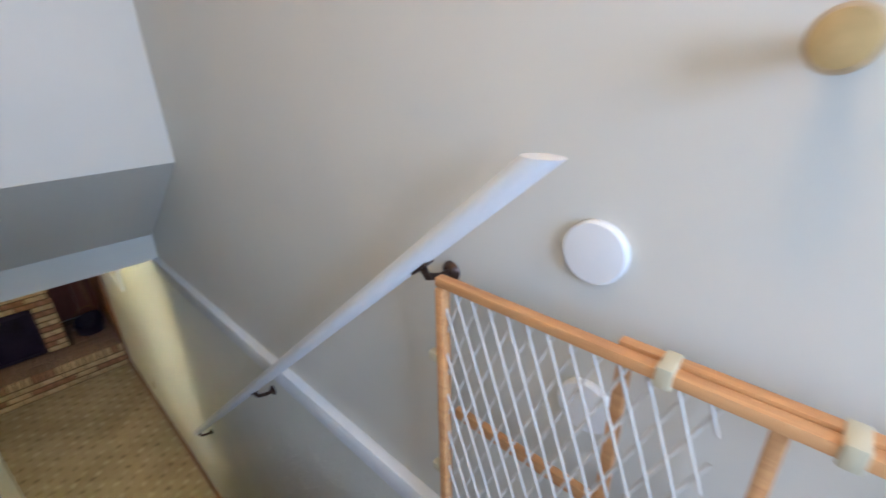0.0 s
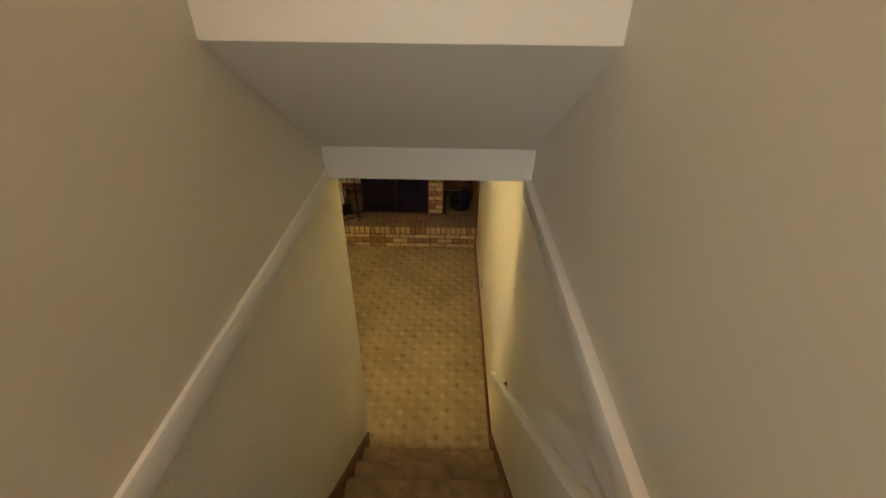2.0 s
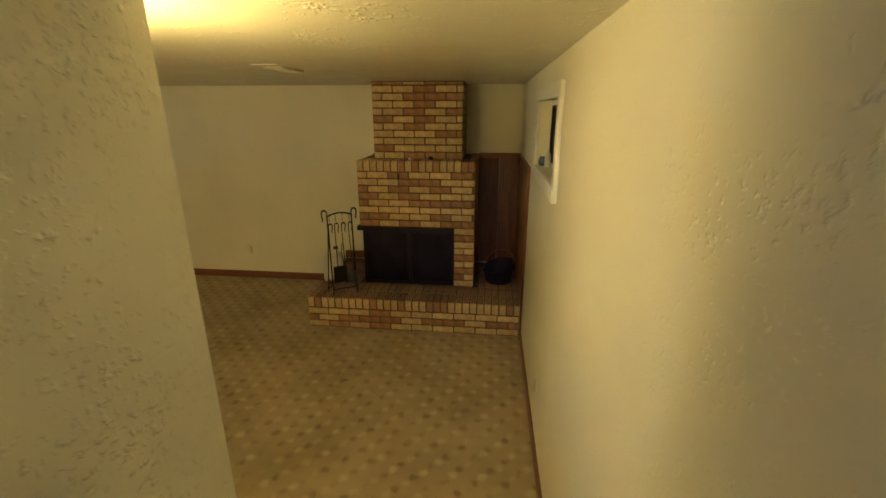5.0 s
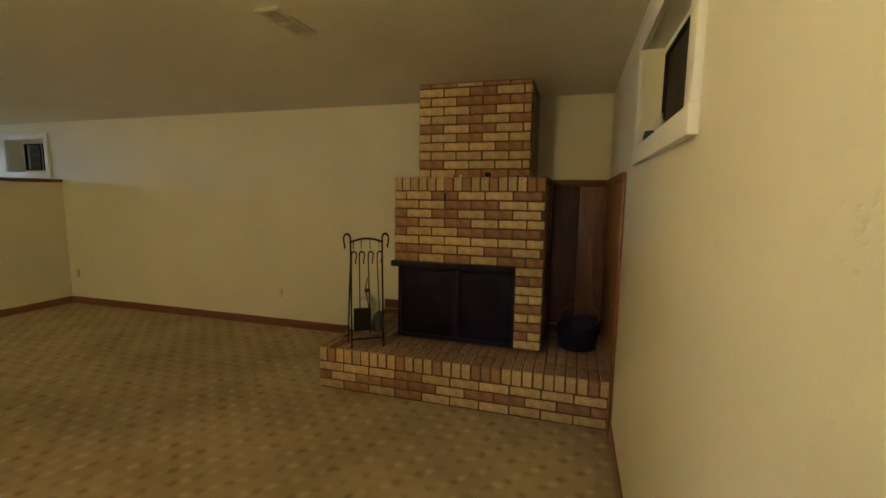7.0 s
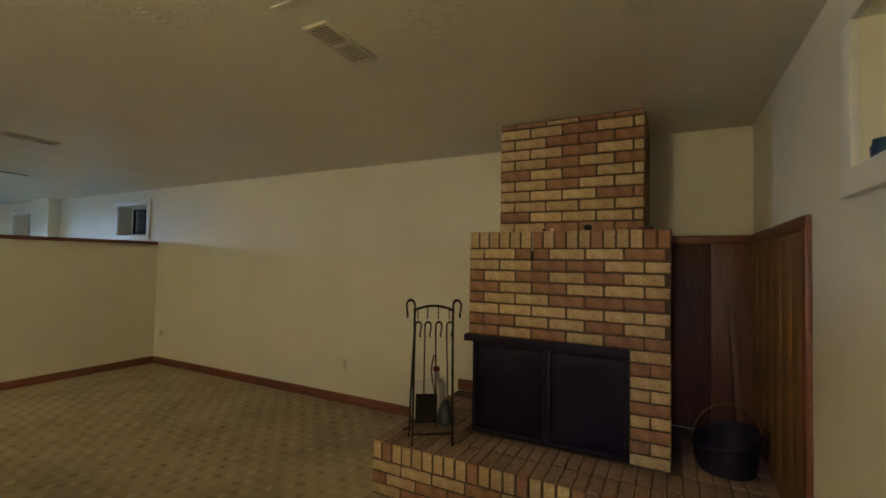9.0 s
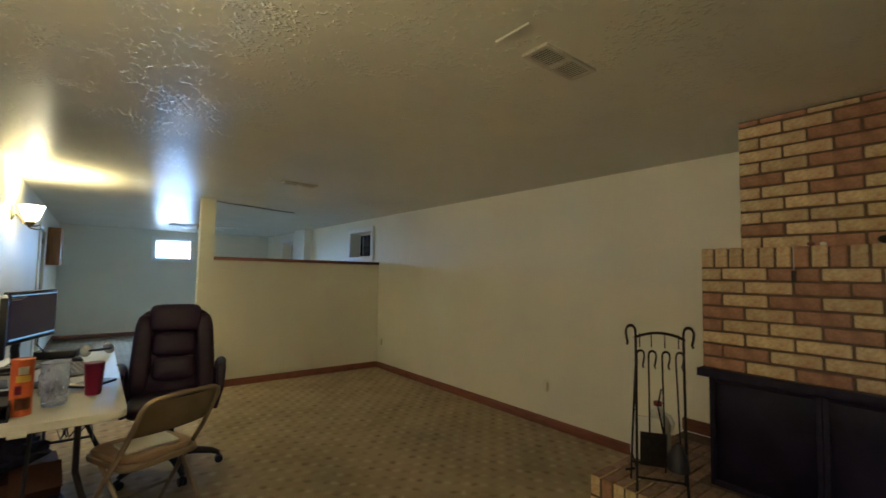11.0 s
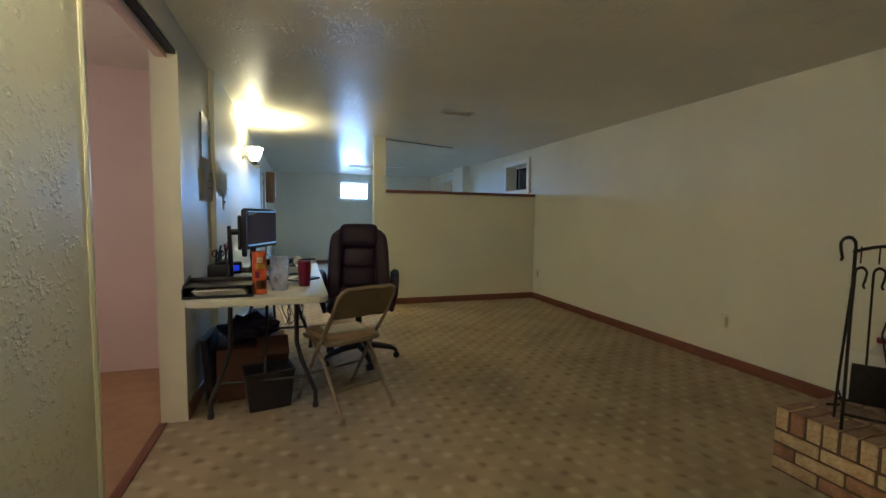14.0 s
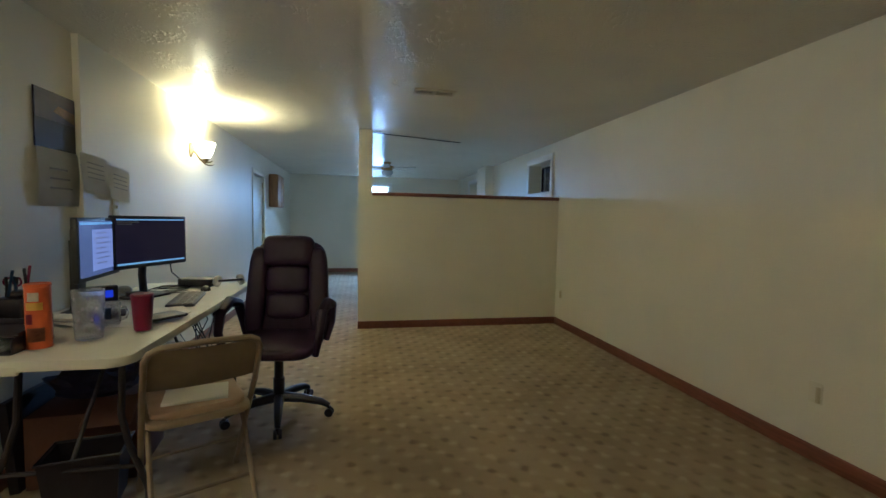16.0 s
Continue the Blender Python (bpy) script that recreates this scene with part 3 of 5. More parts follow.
# ground outside, with the house and the wells left open
holes = [(XL - 0.25, 3.52, YF - 0.25, YR + 0.25), (-4.72, -3.80, YR + 0.25, YR + 0.71), (XL - 0.71, XL - 0.25, -6.37, -5.45),
         (XL - 0.71, XL - 0.25, -9.86, -8.94), (-4.74, -3.82, YF - 0.71, YF - 0.25)]
xs = sorted({-400.0, 400.0, *[h[0] for h in holes], *[h[1] for h in holes]})
ys = sorted({-400.0, 400.0, *[h[2] for h in holes], *[h[3] for h in holes]})
bm = B()
for xa, xb in zip(xs, xs[1:]):
    for ya, yb in zip(ys, ys[1:]):
        if not any(h[0] <= xa and h[1] >= xb and h[2] <= ya and h[3] >= yb for h in holes):
            bm.faces.new([bm.verts.new(p) for p in ((xa, ya, 2.2), (xb, ya, 2.2), (xb, yb, 2.2), (xa, yb, 2.2))])
bmesh.ops.remove_doubles(bm, verts=bm.verts, dist=1e-4)
structure("ground", bm, M_GROUND, "grassy ground outside the house", "ground", False)
for nm, a, b in (("1", (-4.80, YR + 0.25), (-3.72, YR + 0.79)), ("2", (XL - 0.79, -6.45), (XL - 0.25, -5.37)), ("3", (XL - 0.79, -9.94), (XL - 0.25, -8.86)), ("4", (-4.82, YF - 0.79), (-3.74, YF - 0.25))):
    bm = B(); span(bm, (*a, 1.25), (*b, 1.36))
    structure("ground_well_" + nm, bm, M_CONC, "gravelly bottom of a window well", "ground", False)

# ---- more materials ----
M_BRASS = mat("antique_brass", (0.42, 0.27, 0.10), 0.3, 1.0, vary=0.15, scale=30)
M_OLDBRASS = mat("tarnished_brass", (0.17, 0.13, 0.06), 0.4, 0.9, vary=0.2, scale=30)
M_SHADE = mat("frosted_shade_glass", (0.9, 0.85, 0.7), 0.4, vary=0.02, emit=((1.0, 0.82, 0.45), 16.0))
M_BRONZE = mat("bronzed_bracket", (0.10, 0.065, 0.05), 0.35, 0.8, vary=0.2, scale=40)
M_KNOB = mat("pale_brass_knob", (0.62, 0.45, 0.20), 0.28, 0.6, vary=0.1, scale=30)
M_VENT = mat("aged_vent_enamel", (0.60, 0.56, 0.45), 0.45, vary=0.08, scale=20)
M_DUCT = mat("shaded_duct", (0.20, 0.17, 0.12), 0.6, vary=0.1)
M_TABLE = mat("white_table_plastic", (0.66, 0.64, 0.58), 0.45, vary=0.03, scale=7, bump=0.15, bump_scale=160)
M_LEG = mat("dark_powder_coat", (0.035, 0.033, 0.036), 0.45, 0.3, vary=0.1)
M_PLASTIC = mat("black_plastic", (0.019, 0.017, 0.025), 0.4, vary=0.15, scale=15, bump=0.06)
M_LEATHER = mat("dark_burgundy_leather", (0.034, 0.012, 0.040), 0.46, spec=0.4, vary=0.2, scale=9, bump=0.35, bump_scale=140)
M_CHAIR = mat("tan_painted_steel", (0.28, 0.215, 0.145), 0.42, 0.15, vary=0.1, scale=8, bump=0.05)
M_VINYLSEAT = mat("tan_vinyl", (0.40, 0.27, 0.17), 0.5, vary=0.1, scale=10, bump=0.2, bump_scale=150)
M_PAPER = mat("white_paper", (0.80, 0.78, 0.72), 0.8, vary=0.03, scale=8)
M_PAPER2 = mat("buff_paper", (0.76, 0.73, 0.66), 0.8, vary=0.04, scale=8)
M_INK = mat("grey_print", (0.42, 0.41, 0.41), 0.8, vary=0.1)
M_ORANGE = mat("orange_can_print", (0.60, 0.115, 0.02), 0.35, vary=0.06, scale=20)
M_YELLOW = mat("yellow_print", (0.80, 0.55, 0.08), 0.4, vary=0.05)
M_RED = mat("crimson_plastic", (0.19, 0.005, 0.045), 0.35, vary=0.05, scale=20)
M_CLEAR = mat("clear_plastic", (0.93, 0.92, 0.92), 0.16, vary=0.0, transmission=0.88)
M_CLEAR.node_tree.nodes["Principled BSDF"].inputs["IOR"].default_value = 1.3
M_PRINT = mat("pale_violet_print", (0.66, 0.56, 0.60), 0.4, vary=0.1, transmission=0.3)
M_SMOKE = mat("milky_plastic", (0.75, 0.74, 0.68), 0.3, vary=0.05, transmission=0.5)
M_BLUE = mat("blue_plastic", (0.012, 0.045, 0.11), 0.3, vary=0.1)
M_SCREEN = mat("monitor_dark_screen", (0.008, 0.007, 0.012), 0.25, vary=0.0, emit=((0.10, 0.07, 0.16), 0.05))
M_SCREEN2 = mat("monitor_blue_screen", (0.02, 0.02, 0.03), 0.25, vary=0.0, emit=((0.22, 0.26, 0.50), 0.24))
M_GLOW = mat("monitor_bar", (0.1, 0.2, 0.3), 0.3, vary=0.0, emit=((0.35, 0.60, 0.85), 0.35))
M_PAGE = mat("monitor_page", (0.1, 0.1, 0.1), 0.3, vary=0.0, emit=((0.42, 0.46, 0.80), 0.36))
M_LED = mat("blue_display", (0.0, 0.0, 0.1), 0.3, vary=0.0, emit=((0.05, 0.08, 0.8), 0.35))
M_CARDBOARD = mat("brown_cardboard", (0.14, 0.065, 0.04), 0.85, vary=0.12, scale=6, grain=0.2)
M_IVORY = mat("ivory_plastic", (0.62, 0.56, 0.38), 0.4, vary=0.04)
M_CLOTH = mat("dark_blue_cloth", (0.03, 0.03, 0.07), 0.9, vary=0.3, scale=12, bump=0.5)
M_CABLE = mat("black_cable", (0.015, 0.015, 0.016), 0.5, vary=0.1)
M_GREYCABLE = mat("grey_cable", (0.35, 0.35, 0.36), 0.5, vary=0.1)
M_SUNSET_SKY = mat("calendar_violet", (0.055, 0.038, 0.10), 0.3, vary=0.25, scale=7)
M_SUNSET = mat("calendar_orange", (0.24, 0.115, 0.07), 0.3, vary=0.3, scale=18)
M_NIGHT = mat("calendar_dark", (0.018, 0.012, 0.035), 0.3, vary=0.2, scale=10)
M_KEY = mat("keycap", (0.20, 0.185, 0.16), 0.5, vary=0.1, scale=60)
M_MESH = mat("white_gate_mesh", (0.66, 0.61, 0.53), 0.45, vary=0.04)
M_STICK = wood("weathered_stick", (0.20, 0.105, 0.05), (0.13, 0.06, 0.03), 0.6, axis=2)

# ---- fireplace ----
COURSE, BL, JOINT = 0.0677, 0.2032, 0.0115
HT = 0.315                              # hearth top
random.seed(4)


def brick_mesh(s, material, bev=0.004, worn=None):
    bm = B()
    bm_box(bm, (0, 0, 0), s, 0)
    bmesh.ops.bevel(bm, geom=bm.edges[:], offset=bev, segments=1, affect="EDGES")
    for v in bm.verts:
        v.co += noise.noise_vector(v.co * 31 + Vector((s[0] * 91, s[1] * 57, s[2]))) * 0.0018
    me = to_mesh("brick", bm, material, False)
    if worn:
        me.materials.append(worn)
        for f in me.polygons:
            f.material_index = 1 if f.normal.z > 0.8 else 0
    return me


BRICKS = {}


def lay(parent, c, s, red=None, clay=None, worn=None):
    """One brick of size s centred at c, under parent; alike ones share their mesh."""
    if red is None:
        red = random.random() < (0.62 if round(c[2] / COURSE) % 5 in (2, 4) else 0.22)
    key = (tuple(round(v, 3) for v in s), red, clay is None, worn is None)
    if key not in BRICKS:
        BRICKS[key] = brick_mesh(s, clay or (M_BRICK2 if red else M_BRICK), worn=worn)
    ob = new("brick", BRICKS[key])
    ob.parent = parent
    ob.location = [v + random.uniform(-0.0015, 0.0015) for v in c]
    ob.rotation_euler = (random.uniform(-0.003, 0.003), random.uniform(-0.003, 0.003), random.uniform(-0.003, 0.003))
    return ob


def run_y(parent, x_front, y0, y1, z0, z1, shift=False, depth=0.09):
    """A course of stretchers along y with its faces at x_front."""
    y = y0 - (BL / 2 if shift else 0)
    while y < y1 - 0.005:
        a, b = max(y, y0), min(y + BL, y1)
        if b - a > 0.03:
            lay(parent, (x_front - depth / 2, (a + b) / 2, (z0 + z1) / 2), (depth, b - a - JOINT, z1 - z0 - JOINT))
        y += BL


fireplace = thing("fireplace", pose(0, 0, 0), "buff and red brick fireplace with raised hearth and stepped chimney", "fireplace")
YB0, YB1, XB = -0.432, 0.712, -5.543
YC0, YC1, XC = -0.296, 0.578, -5.718
XH, YH0 = -5.155, -0.875
bm = B(); span(bm, (XL + 0.003, YH0 + 0.006, 0.002), (XH - 0.006, YR - 0.004, HT - 0.009))
hearth = part("hearth", bm, M_MORTAR, fireplace, "raised brick hearth with a rowlock edge", False)
bm = B(); span(bm, (XL + 0.003, YB0 + 0.006, 0.93), (XB - 0.006, YB1 - 0.006, 1.570))
body = part("breast", bm, M_MORTAR, fireplace, "brick breast above the firebox", False)
bm = B(); span(bm, (XB - 0.62, 0.512, HT - 0.002), (XB - 0.006, YB1 - 0.006, 0.929))
pier = part("pier", bm, M_MORTAR, fireplace, "brick pier beside the firebox", False)
bm = B(); span(bm, (XL + 0.003, YB0 + 0.006, HT - 0.002), (XB - 0.622, YB1 - 0.006, 0.929))
part("back_wall", bm, M_MORTAR, fireplace, "masonry behind the firebox", False)
bm = B(); span(bm, (XL + 0.003, YC0 + 0.006, 1.56), (XC - 0.006, YC1 - 0.006, ZC - 0.002))
chimney = part("chimney", bm, M_MORTAR, fireplace, "narrower brick chimney breast up to the ceiling", False)
# hearth: rowlock edge, two courses under it, paving rows behind
n = round((YR - YH0) / 0.0677)
w = (YR - 0.004 - YH0) / n
for k in range(n):
    y = YH0 + (k + 0.5) * w
    lay(hearth, (XH - 0.10, y, HT - 0.052), (0.195, w - JOINT, 0.104), random.random() < 0.2, worn=M_HEARTH)
    lay(hearth, (XH - 0.302, y, HT - 0.03), (0.195, w - JOINT * 0.6, 0.06), True, M_HEARTH)
    if y < YB0 - 0.02 or y > YB1 + 0.02:
        for j in range(3):
            lay(hearth, (XH - 0.505 - 0.203 * j, y, HT - 0.03), (0.195, w - JOINT * 0.6, 0.06), True, M_HEARTH)
for k in range(3):
    z1 = HT - 0.108 - k * COURSE
    run_y(hearth, XH, YH0, YR - 0.004, max(z1 - COURSE, 0.001), z1, k % 2 == 1)
# breast: soldier row on top, eight courses, right pier
n = round((YB1 - YB0) / 0.0677)
w = (YB1 - YB0) / n
for k in range(n):
    lay(body, (XB - 0.10, YB0 + (k + 0.5) * w, 1.525), (0.2, w - JOINT, 0.098))
for k in range(8):
    run_y(body, XB, YB0, YB1, 1.473 - (k + 1) * COURSE, 1.473 - k * COURSE, k % 2 == 0)
for k in range(9):
    z1 = 0.931 - k * COURSE
    if k % 2:
        lay(pier, (XB - 0.045, 0.563, z1 - COURSE / 2), (0.09, 0.092, COURSE - JOINT))
        lay(pier, (XB - 0.045, 0.663, z1 - COURSE / 2), (0.09, 0.092, COURSE - JOINT))
    else:
        lay(pier, (XB - 0.045, 0.612, z1 - COURSE / 2), (0.09, 0.192, COURSE - JOINT))
for k in range(11):
    z1 = min(1.575 + (k + 1) * COURSE, ZC - 0.004)
    if z1 - 1.575 - k * COURSE > 0.02:
        run_y(chimney, XC, YC0, YC1, 1.575 + k * COURSE, z1, k % 2 == 0)


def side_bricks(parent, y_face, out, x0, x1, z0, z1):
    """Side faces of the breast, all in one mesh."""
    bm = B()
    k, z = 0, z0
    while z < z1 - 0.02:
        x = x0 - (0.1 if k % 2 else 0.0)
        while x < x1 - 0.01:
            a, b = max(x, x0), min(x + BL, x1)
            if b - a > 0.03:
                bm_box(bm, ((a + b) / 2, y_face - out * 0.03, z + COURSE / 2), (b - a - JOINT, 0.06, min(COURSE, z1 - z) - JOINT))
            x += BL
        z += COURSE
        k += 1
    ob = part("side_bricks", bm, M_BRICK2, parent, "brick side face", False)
    tagged(ob, kind="stuff")


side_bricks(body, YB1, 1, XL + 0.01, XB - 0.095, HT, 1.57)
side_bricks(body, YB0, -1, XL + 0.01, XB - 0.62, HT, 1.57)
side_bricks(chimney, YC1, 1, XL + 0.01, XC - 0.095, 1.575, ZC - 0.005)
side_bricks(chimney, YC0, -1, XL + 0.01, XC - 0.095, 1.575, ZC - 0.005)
bm = B(); span(bm, (XB - 0.30, -0.455, 0.888), (XB + 0.012, 0.512, 0.929), 0.002)
part("lintel", bm, M_BLACK, fireplace, "black steel lintel")
firebox = part("firebox", span(B(), (XB - 0.60, -0.412, HT + 0.001), (XB - 0.07, 0.508, 0.886)), M_BLACK, fireplace, "black steel firebox insert")
bm = B()
for y in (-0.412, 0.034, 0.060, 0.486):
    span(bm, (XB - 0.068, y, HT + 0.002), (XB - 0.035, y + 0.022, 0.886), 0.002)
for z in (HT + 0.002, 0.858):
    span(bm, (XB - 0.068, -0.39, z), (XB - 0.037, 0.486, z + 0.026), 0.002)
part("door_frame", bm, M_BLACK, firebox, "black fire door frame")
for y0, y1 in ((-0.389, 0.033), (0.083, 0.485)):
    bm = B(); span(bm, (XB - 0.060, y0, HT + 0.029), (XB - 0.054, y1, 0.857), 0.001)
    part("door_glass", bm, M_SOOT, firebox, "dark smoked fire door glass")

# wood panelling in the niche beside the chimney
bm = B()
for k in range(2):
    span(bm, (XL + 0.003, YB1 + 0.004 + k * 0.23, HT + 0.002), (XL + 0.012, YB1 + 0.004 + (k + 1) * 0.23 - 0.002, 1.53), 0.001)
structure("trim_panelling_back", bm, M_PANEL_SHADED, "brown wood panelling at the back of the hearth niche, shade in its colour", "panelling")
bm = B(); xa = XL + 0.014
while xa < -5.15:
    xb = min(xa + 0.20, -5.14)
    span(bm, (xa, YR - 0.012, HT + 0.002), (xb - 0.004, YR - 0.002, 1.53), 0.002); xa += 0.20
structure("trim_panelling_side", bm, M_PANEL, "brown wood panelling on the wall of the hearth niche", "panelling")
bm = B(); span(bm, (XL + 0.003, YB1 + 0.004, 1.53), (XL + 0.022, YR - 0.024, 1.585), 0.003); span(bm, (XL + 0.003, YR - 0.022, 1.53), (-5.08, YR - 0.002, 1.585), 0.003)
span(bm, (-5.14, YR - 0.022, 0.001), (-5.08, YR - 0.002, 1.53), 0.003)
structure("trim_panelling_rail", bm, M_BASE, "stained rail and edge strip framing the panelling", "trim")
bm = B(); span(bm, (XL + 0.002, YH0, HT + 0.001), (XL + 0.016, YB0 - 0.005, HT + 0.088), 0.003)
structure("trim_hearth_back", bm, M_BASE, "stained board along the wall above the hearth", "trim")

# fire tools on their stand
stand = thing("fireplace_tool_set", pose(-5.285, -0.54, HT + 0.001, 0, 0, 33) @ Matrix.Diagonal((1, 0.76, 1.04, 1)), "black wrought iron fireplace tool set standing on the brick hearth", "fire tools")


def hook(bm, c, side, r=0.032, wire=0.006, drop=0.06):
    """A shepherd's crook from c, turning over to side."""
    pts = [(c[0], c[1], c[2] - 0.06), (c[0], c[1], c[2])]
    for k in range(1, 9):
        a = radians(180 * k / 8)
        pts.append((c[0], c[1] + side * r * (1 - math.cos(a)), c[2] + r * math.sin(a)))
    pts += [(c[0], c[1] + side * (2 * r - 0.004), c[2] - drop * 0.5), (c[0], c[1] + side * (2 * r - 0.012), c[2] - drop), (c[0], c[1] + side * (2 * r - 0.004), c[2] - drop - 0.012)]
    bm_tube(bm, pts, wire, 8)


for sgn in (-1, 1):
    bm = B()
    bm_tube(bm, [(0.05, sgn * 0.155, 0.0), (0.035, sgn * 0.152, 0.12), (0.01, sgn * 0.15, 0.5), (0, sgn * 0.15, 0.75)], 0.0085, 8)
    hook(bm, (0, sgn * 0.15, 0.775), sgn, 0.032, 0.008, 0.055)
    part("front_leg", bm, M_IRON, stand)
    bm = B(); bm_tube(bm, [(-0.10, sgn * 0.175, 0.0), (-0.07, sgn * 0.17, 0.2), (0, sgn * 0.152, 0.6)], 0.0075, 8)
    part("back_leg", bm, M_IRON, stand)
    bm = B(); bm_tube(bm, [(0.035, sgn * 0.153, 0.10), (0, sgn * 0.165, 0.13), (-0.085, sgn * 0.172, 0.14)], 0.006, 6)
    part("side_brace", bm, M_IRON, stand)
bm = B(); bm_tube(bm, [(0, y, 0.745 + 0.03 * (1 - (y / 0.16) ** 2)) for y in (-0.16, -0.12, -0.08, -0.04, 0, 0.04, 0.08, 0.12, 0.16)], 0.007, 8)
part("top_bar", bm, M_IRON, stand)
bm = B(); bm_tube(bm, [(0.043, -0.153, 0.065), (0.043, 0.153, 0.065)], 0.006, 8); bm_tube(bm, [(-0.088, -0.172, 0.09), (-0.088, 0.172, 0.09)], 0.006, 8)
part("bottom_bar", bm, M_IRON, stand)
for k, y in enumerate((-0.125, -0.05, 0.035, 0.12)):
    bm = B(); bm_tube(bm, [(0, y, 0.75 + 0.02), (0, y, 0.70)], 0.004, 6)
    part("hanger", bm, M_IRON, stand)
    bm = B()
    hook(bm, (0.012, y - 0.02, 0.66), 1 if k % 2 == 0 else 1, 0.024, 0.006, 0.05)
    low = 0.16 if k in (1, 3) else 0.10
    bm_tube(bm, [(0.012, y - 0.02, 0.62), (0.03, y - 0.015 + 0.01 * (k - 1.5), low)], 0.0055, 8)
    if k == 0:
        bm_tube(bm, [(0.03, y - 0.04, 0.10), (0.035, y - 0.10, 0.09)], 0.006, 8)
        part("poker", bm, M_IRON, stand)
    elif k == 1:
        bm_box(bm, (0.035, y + 0.0, 0.205), (0.012, 0.165, 0.17), 0.004, Euler((0, radians(8), 0)).to_matrix().to_4x4())
        part("shovel", bm, M_IRON, stand, "flat black ash shovel")
    elif k == 2:
        bm_tube(bm, [(0.02, y - 0.03, 0.5), (0.035, y - 0.055, 0.42), (0.035, y - 0.02, 0.28), (0.035, y, 0.12)], 0.005, 8)
        part("tongs", bm, M_IRON, stand)
    else:
        bm_lathe(bm, [(0.012, 0.25), (0.03, 0.235), (0.058, 0.19), (0.07, 0.125), (0.0, 0.12)], (0.03, y - 0.02, 0), 14)
        part("brush", bm, M_PLASTIC, stand, "dark bristle hearth brush")

# water jug behind the tools
jug = thing("plastic_jug", pose(-5.79, -0.79, HT + 0.002) @ Matrix.Diagonal((1, 1, 0.9, 1)), "milky plastic jug with a red cap on the hearth", "jug")
bm = B(); bm_lathe(bm, [(0, 0), (0.066, 0.0), (0.072, 0.012), (0.072, 0.19), (0.06, 0.235), (0.028, 0.285), (0.022, 0.30), (0.022, 0.318), (0, 0.318)], n=24)
part("bottle", bm, M_SMOKE, jug)
bm = B(); bm_lathe(bm, [(0, 0.345), (0.022, 0.344), (0.025, 0.34), (0.025, 0.316), (0, 0.316)], n=20)
part("cap", bm, M_RED, jug, "red screw cap")
bm = B(); bm_tube(bm, [(0.0, 0.03, 0.275), (0, 0.075, 0.26), (0, 0.095, 0.22), (0, 0.085, 0.17), (0, 0.07, 0.15)], 0.010, 8)
part("handle", bm, M_SMOKE, jug)

# plain white panel with round corners, of no known use
bm = B(); bm_prism(bm, rounded(0.19, 0.25, 0.025, 4, 0, 0.125), 1, -0.012, 0.012, 0.004)
solid("white_flat_panel", bm, M_PAPER, "white flat panel standing behind the fire tools", "packet", m=pose(-5.60, -0.765, HT + 0.003, -6, 0, 118))

# bucket and stick in the niche
bucket = thing("ash_bucket", pose(-5.76, 0.965, HT + 0.002), "dark metal ash bucket with a raised wire handle", "bucket")
bm = B(); bm_lathe(bm, [(0, 0), (0.125, 0.0), (0.132, 0.008), (0.158, 0.165), (0.164, 0.172), (0.162, 0.180), (0.155, 0.176), (0.150, 0.165), (0.124, 0.014), (0, 0.012)], n=32)
for v in bm.verts:
    v.co.z *= 1 + 0.22 * min(1, v.co.z / 0.17) * (v.co.y / 0.16) - 0.10 * (v.co.x / 0.16) * min(1, v.co.z / 0.17)
part("pail", bm, M_BLACK, bucket)
bm = B(); bm_tube(bm, [(-0.05 * math.sin(radians(a)), 0.155 * math.cos(radians(a)), 0.165 + 0.035 * math.cos(radians(a)) + 0.165 * math.sin(radians(a))) for a in range(0, 181, 12)], 0.0035, 8)
part("handle", bm, M_BRASS, bucket, "bright brass wire handle")
bm = B(); bm_box(bm, (0, 0, 0.42), (0.022, 0.036, 0.84), 0.003)
solid("wooden_batten", bm, M_STICK, "brown wooden batten leaning in the hearth niche", "stick", m=pose(-6.215, 1.085, HT + 0.003, 2, -7, 4))

# trifles on the mantel ledge
def pebble(name, c, r, material, label, flat=0.7):
    bm = B(); bmesh.ops.create_icosphere(bm, subdivisions=2, radius=r)
    for v in bm.verts:
        v.co *= 1 + 0.15 * noise.noise(v.co * 40 + Vector(c))
        v.co.z *= flat
    zmin = min(v.co.z for v in bm.verts)
    for v in bm.verts:
        v.co.z -= zmin
    return solid(name, bm, material, label, "ornament", m=pose(*c))


pebble("small_stone", (-5.60, 0.285, 1.577), 0.026, M_IRON, "small dark stone on the brick mantel")
pebble("small_stone", (-5.62, 0.03, 1.577), 0.016, M_BASE, "small brown stone on the brick mantel")
pebble("small_stone", (-5.62, 0.075, 1.577), 0.014, M_PAPER2, "small pale stone on the brick mantel")
for dy in (0.50, 0.56, 0.615):
    pebble("small_stone", (-5.61, dy, 1.577), 0.013, M_BASE, "small brown stone on the brick mantel")
key = thing("hanging_damper_chain", pose(-5.538, -0.02, 1.43), "small damper pull hanging on a string from the mantel", "damper pull")
bm = B(); bm_tube(bm, [(0.004, 0, 0.148), (0.006, 0.001, 0.05), (0.005, 0, 0.02)], 0.0022, 6); bm_tube(bm, [(0.004, 0, 0.147), (-0.07, 0.004, 0.149)], 0.0022, 6)
part("string", bm, M_GREYCABLE, key)
bm = B(); bm_box(bm, (0.006, 0, 0.0), (0.006, 0.018, 0.055), 0.002)
part("tag", bm, M_IRON, key)

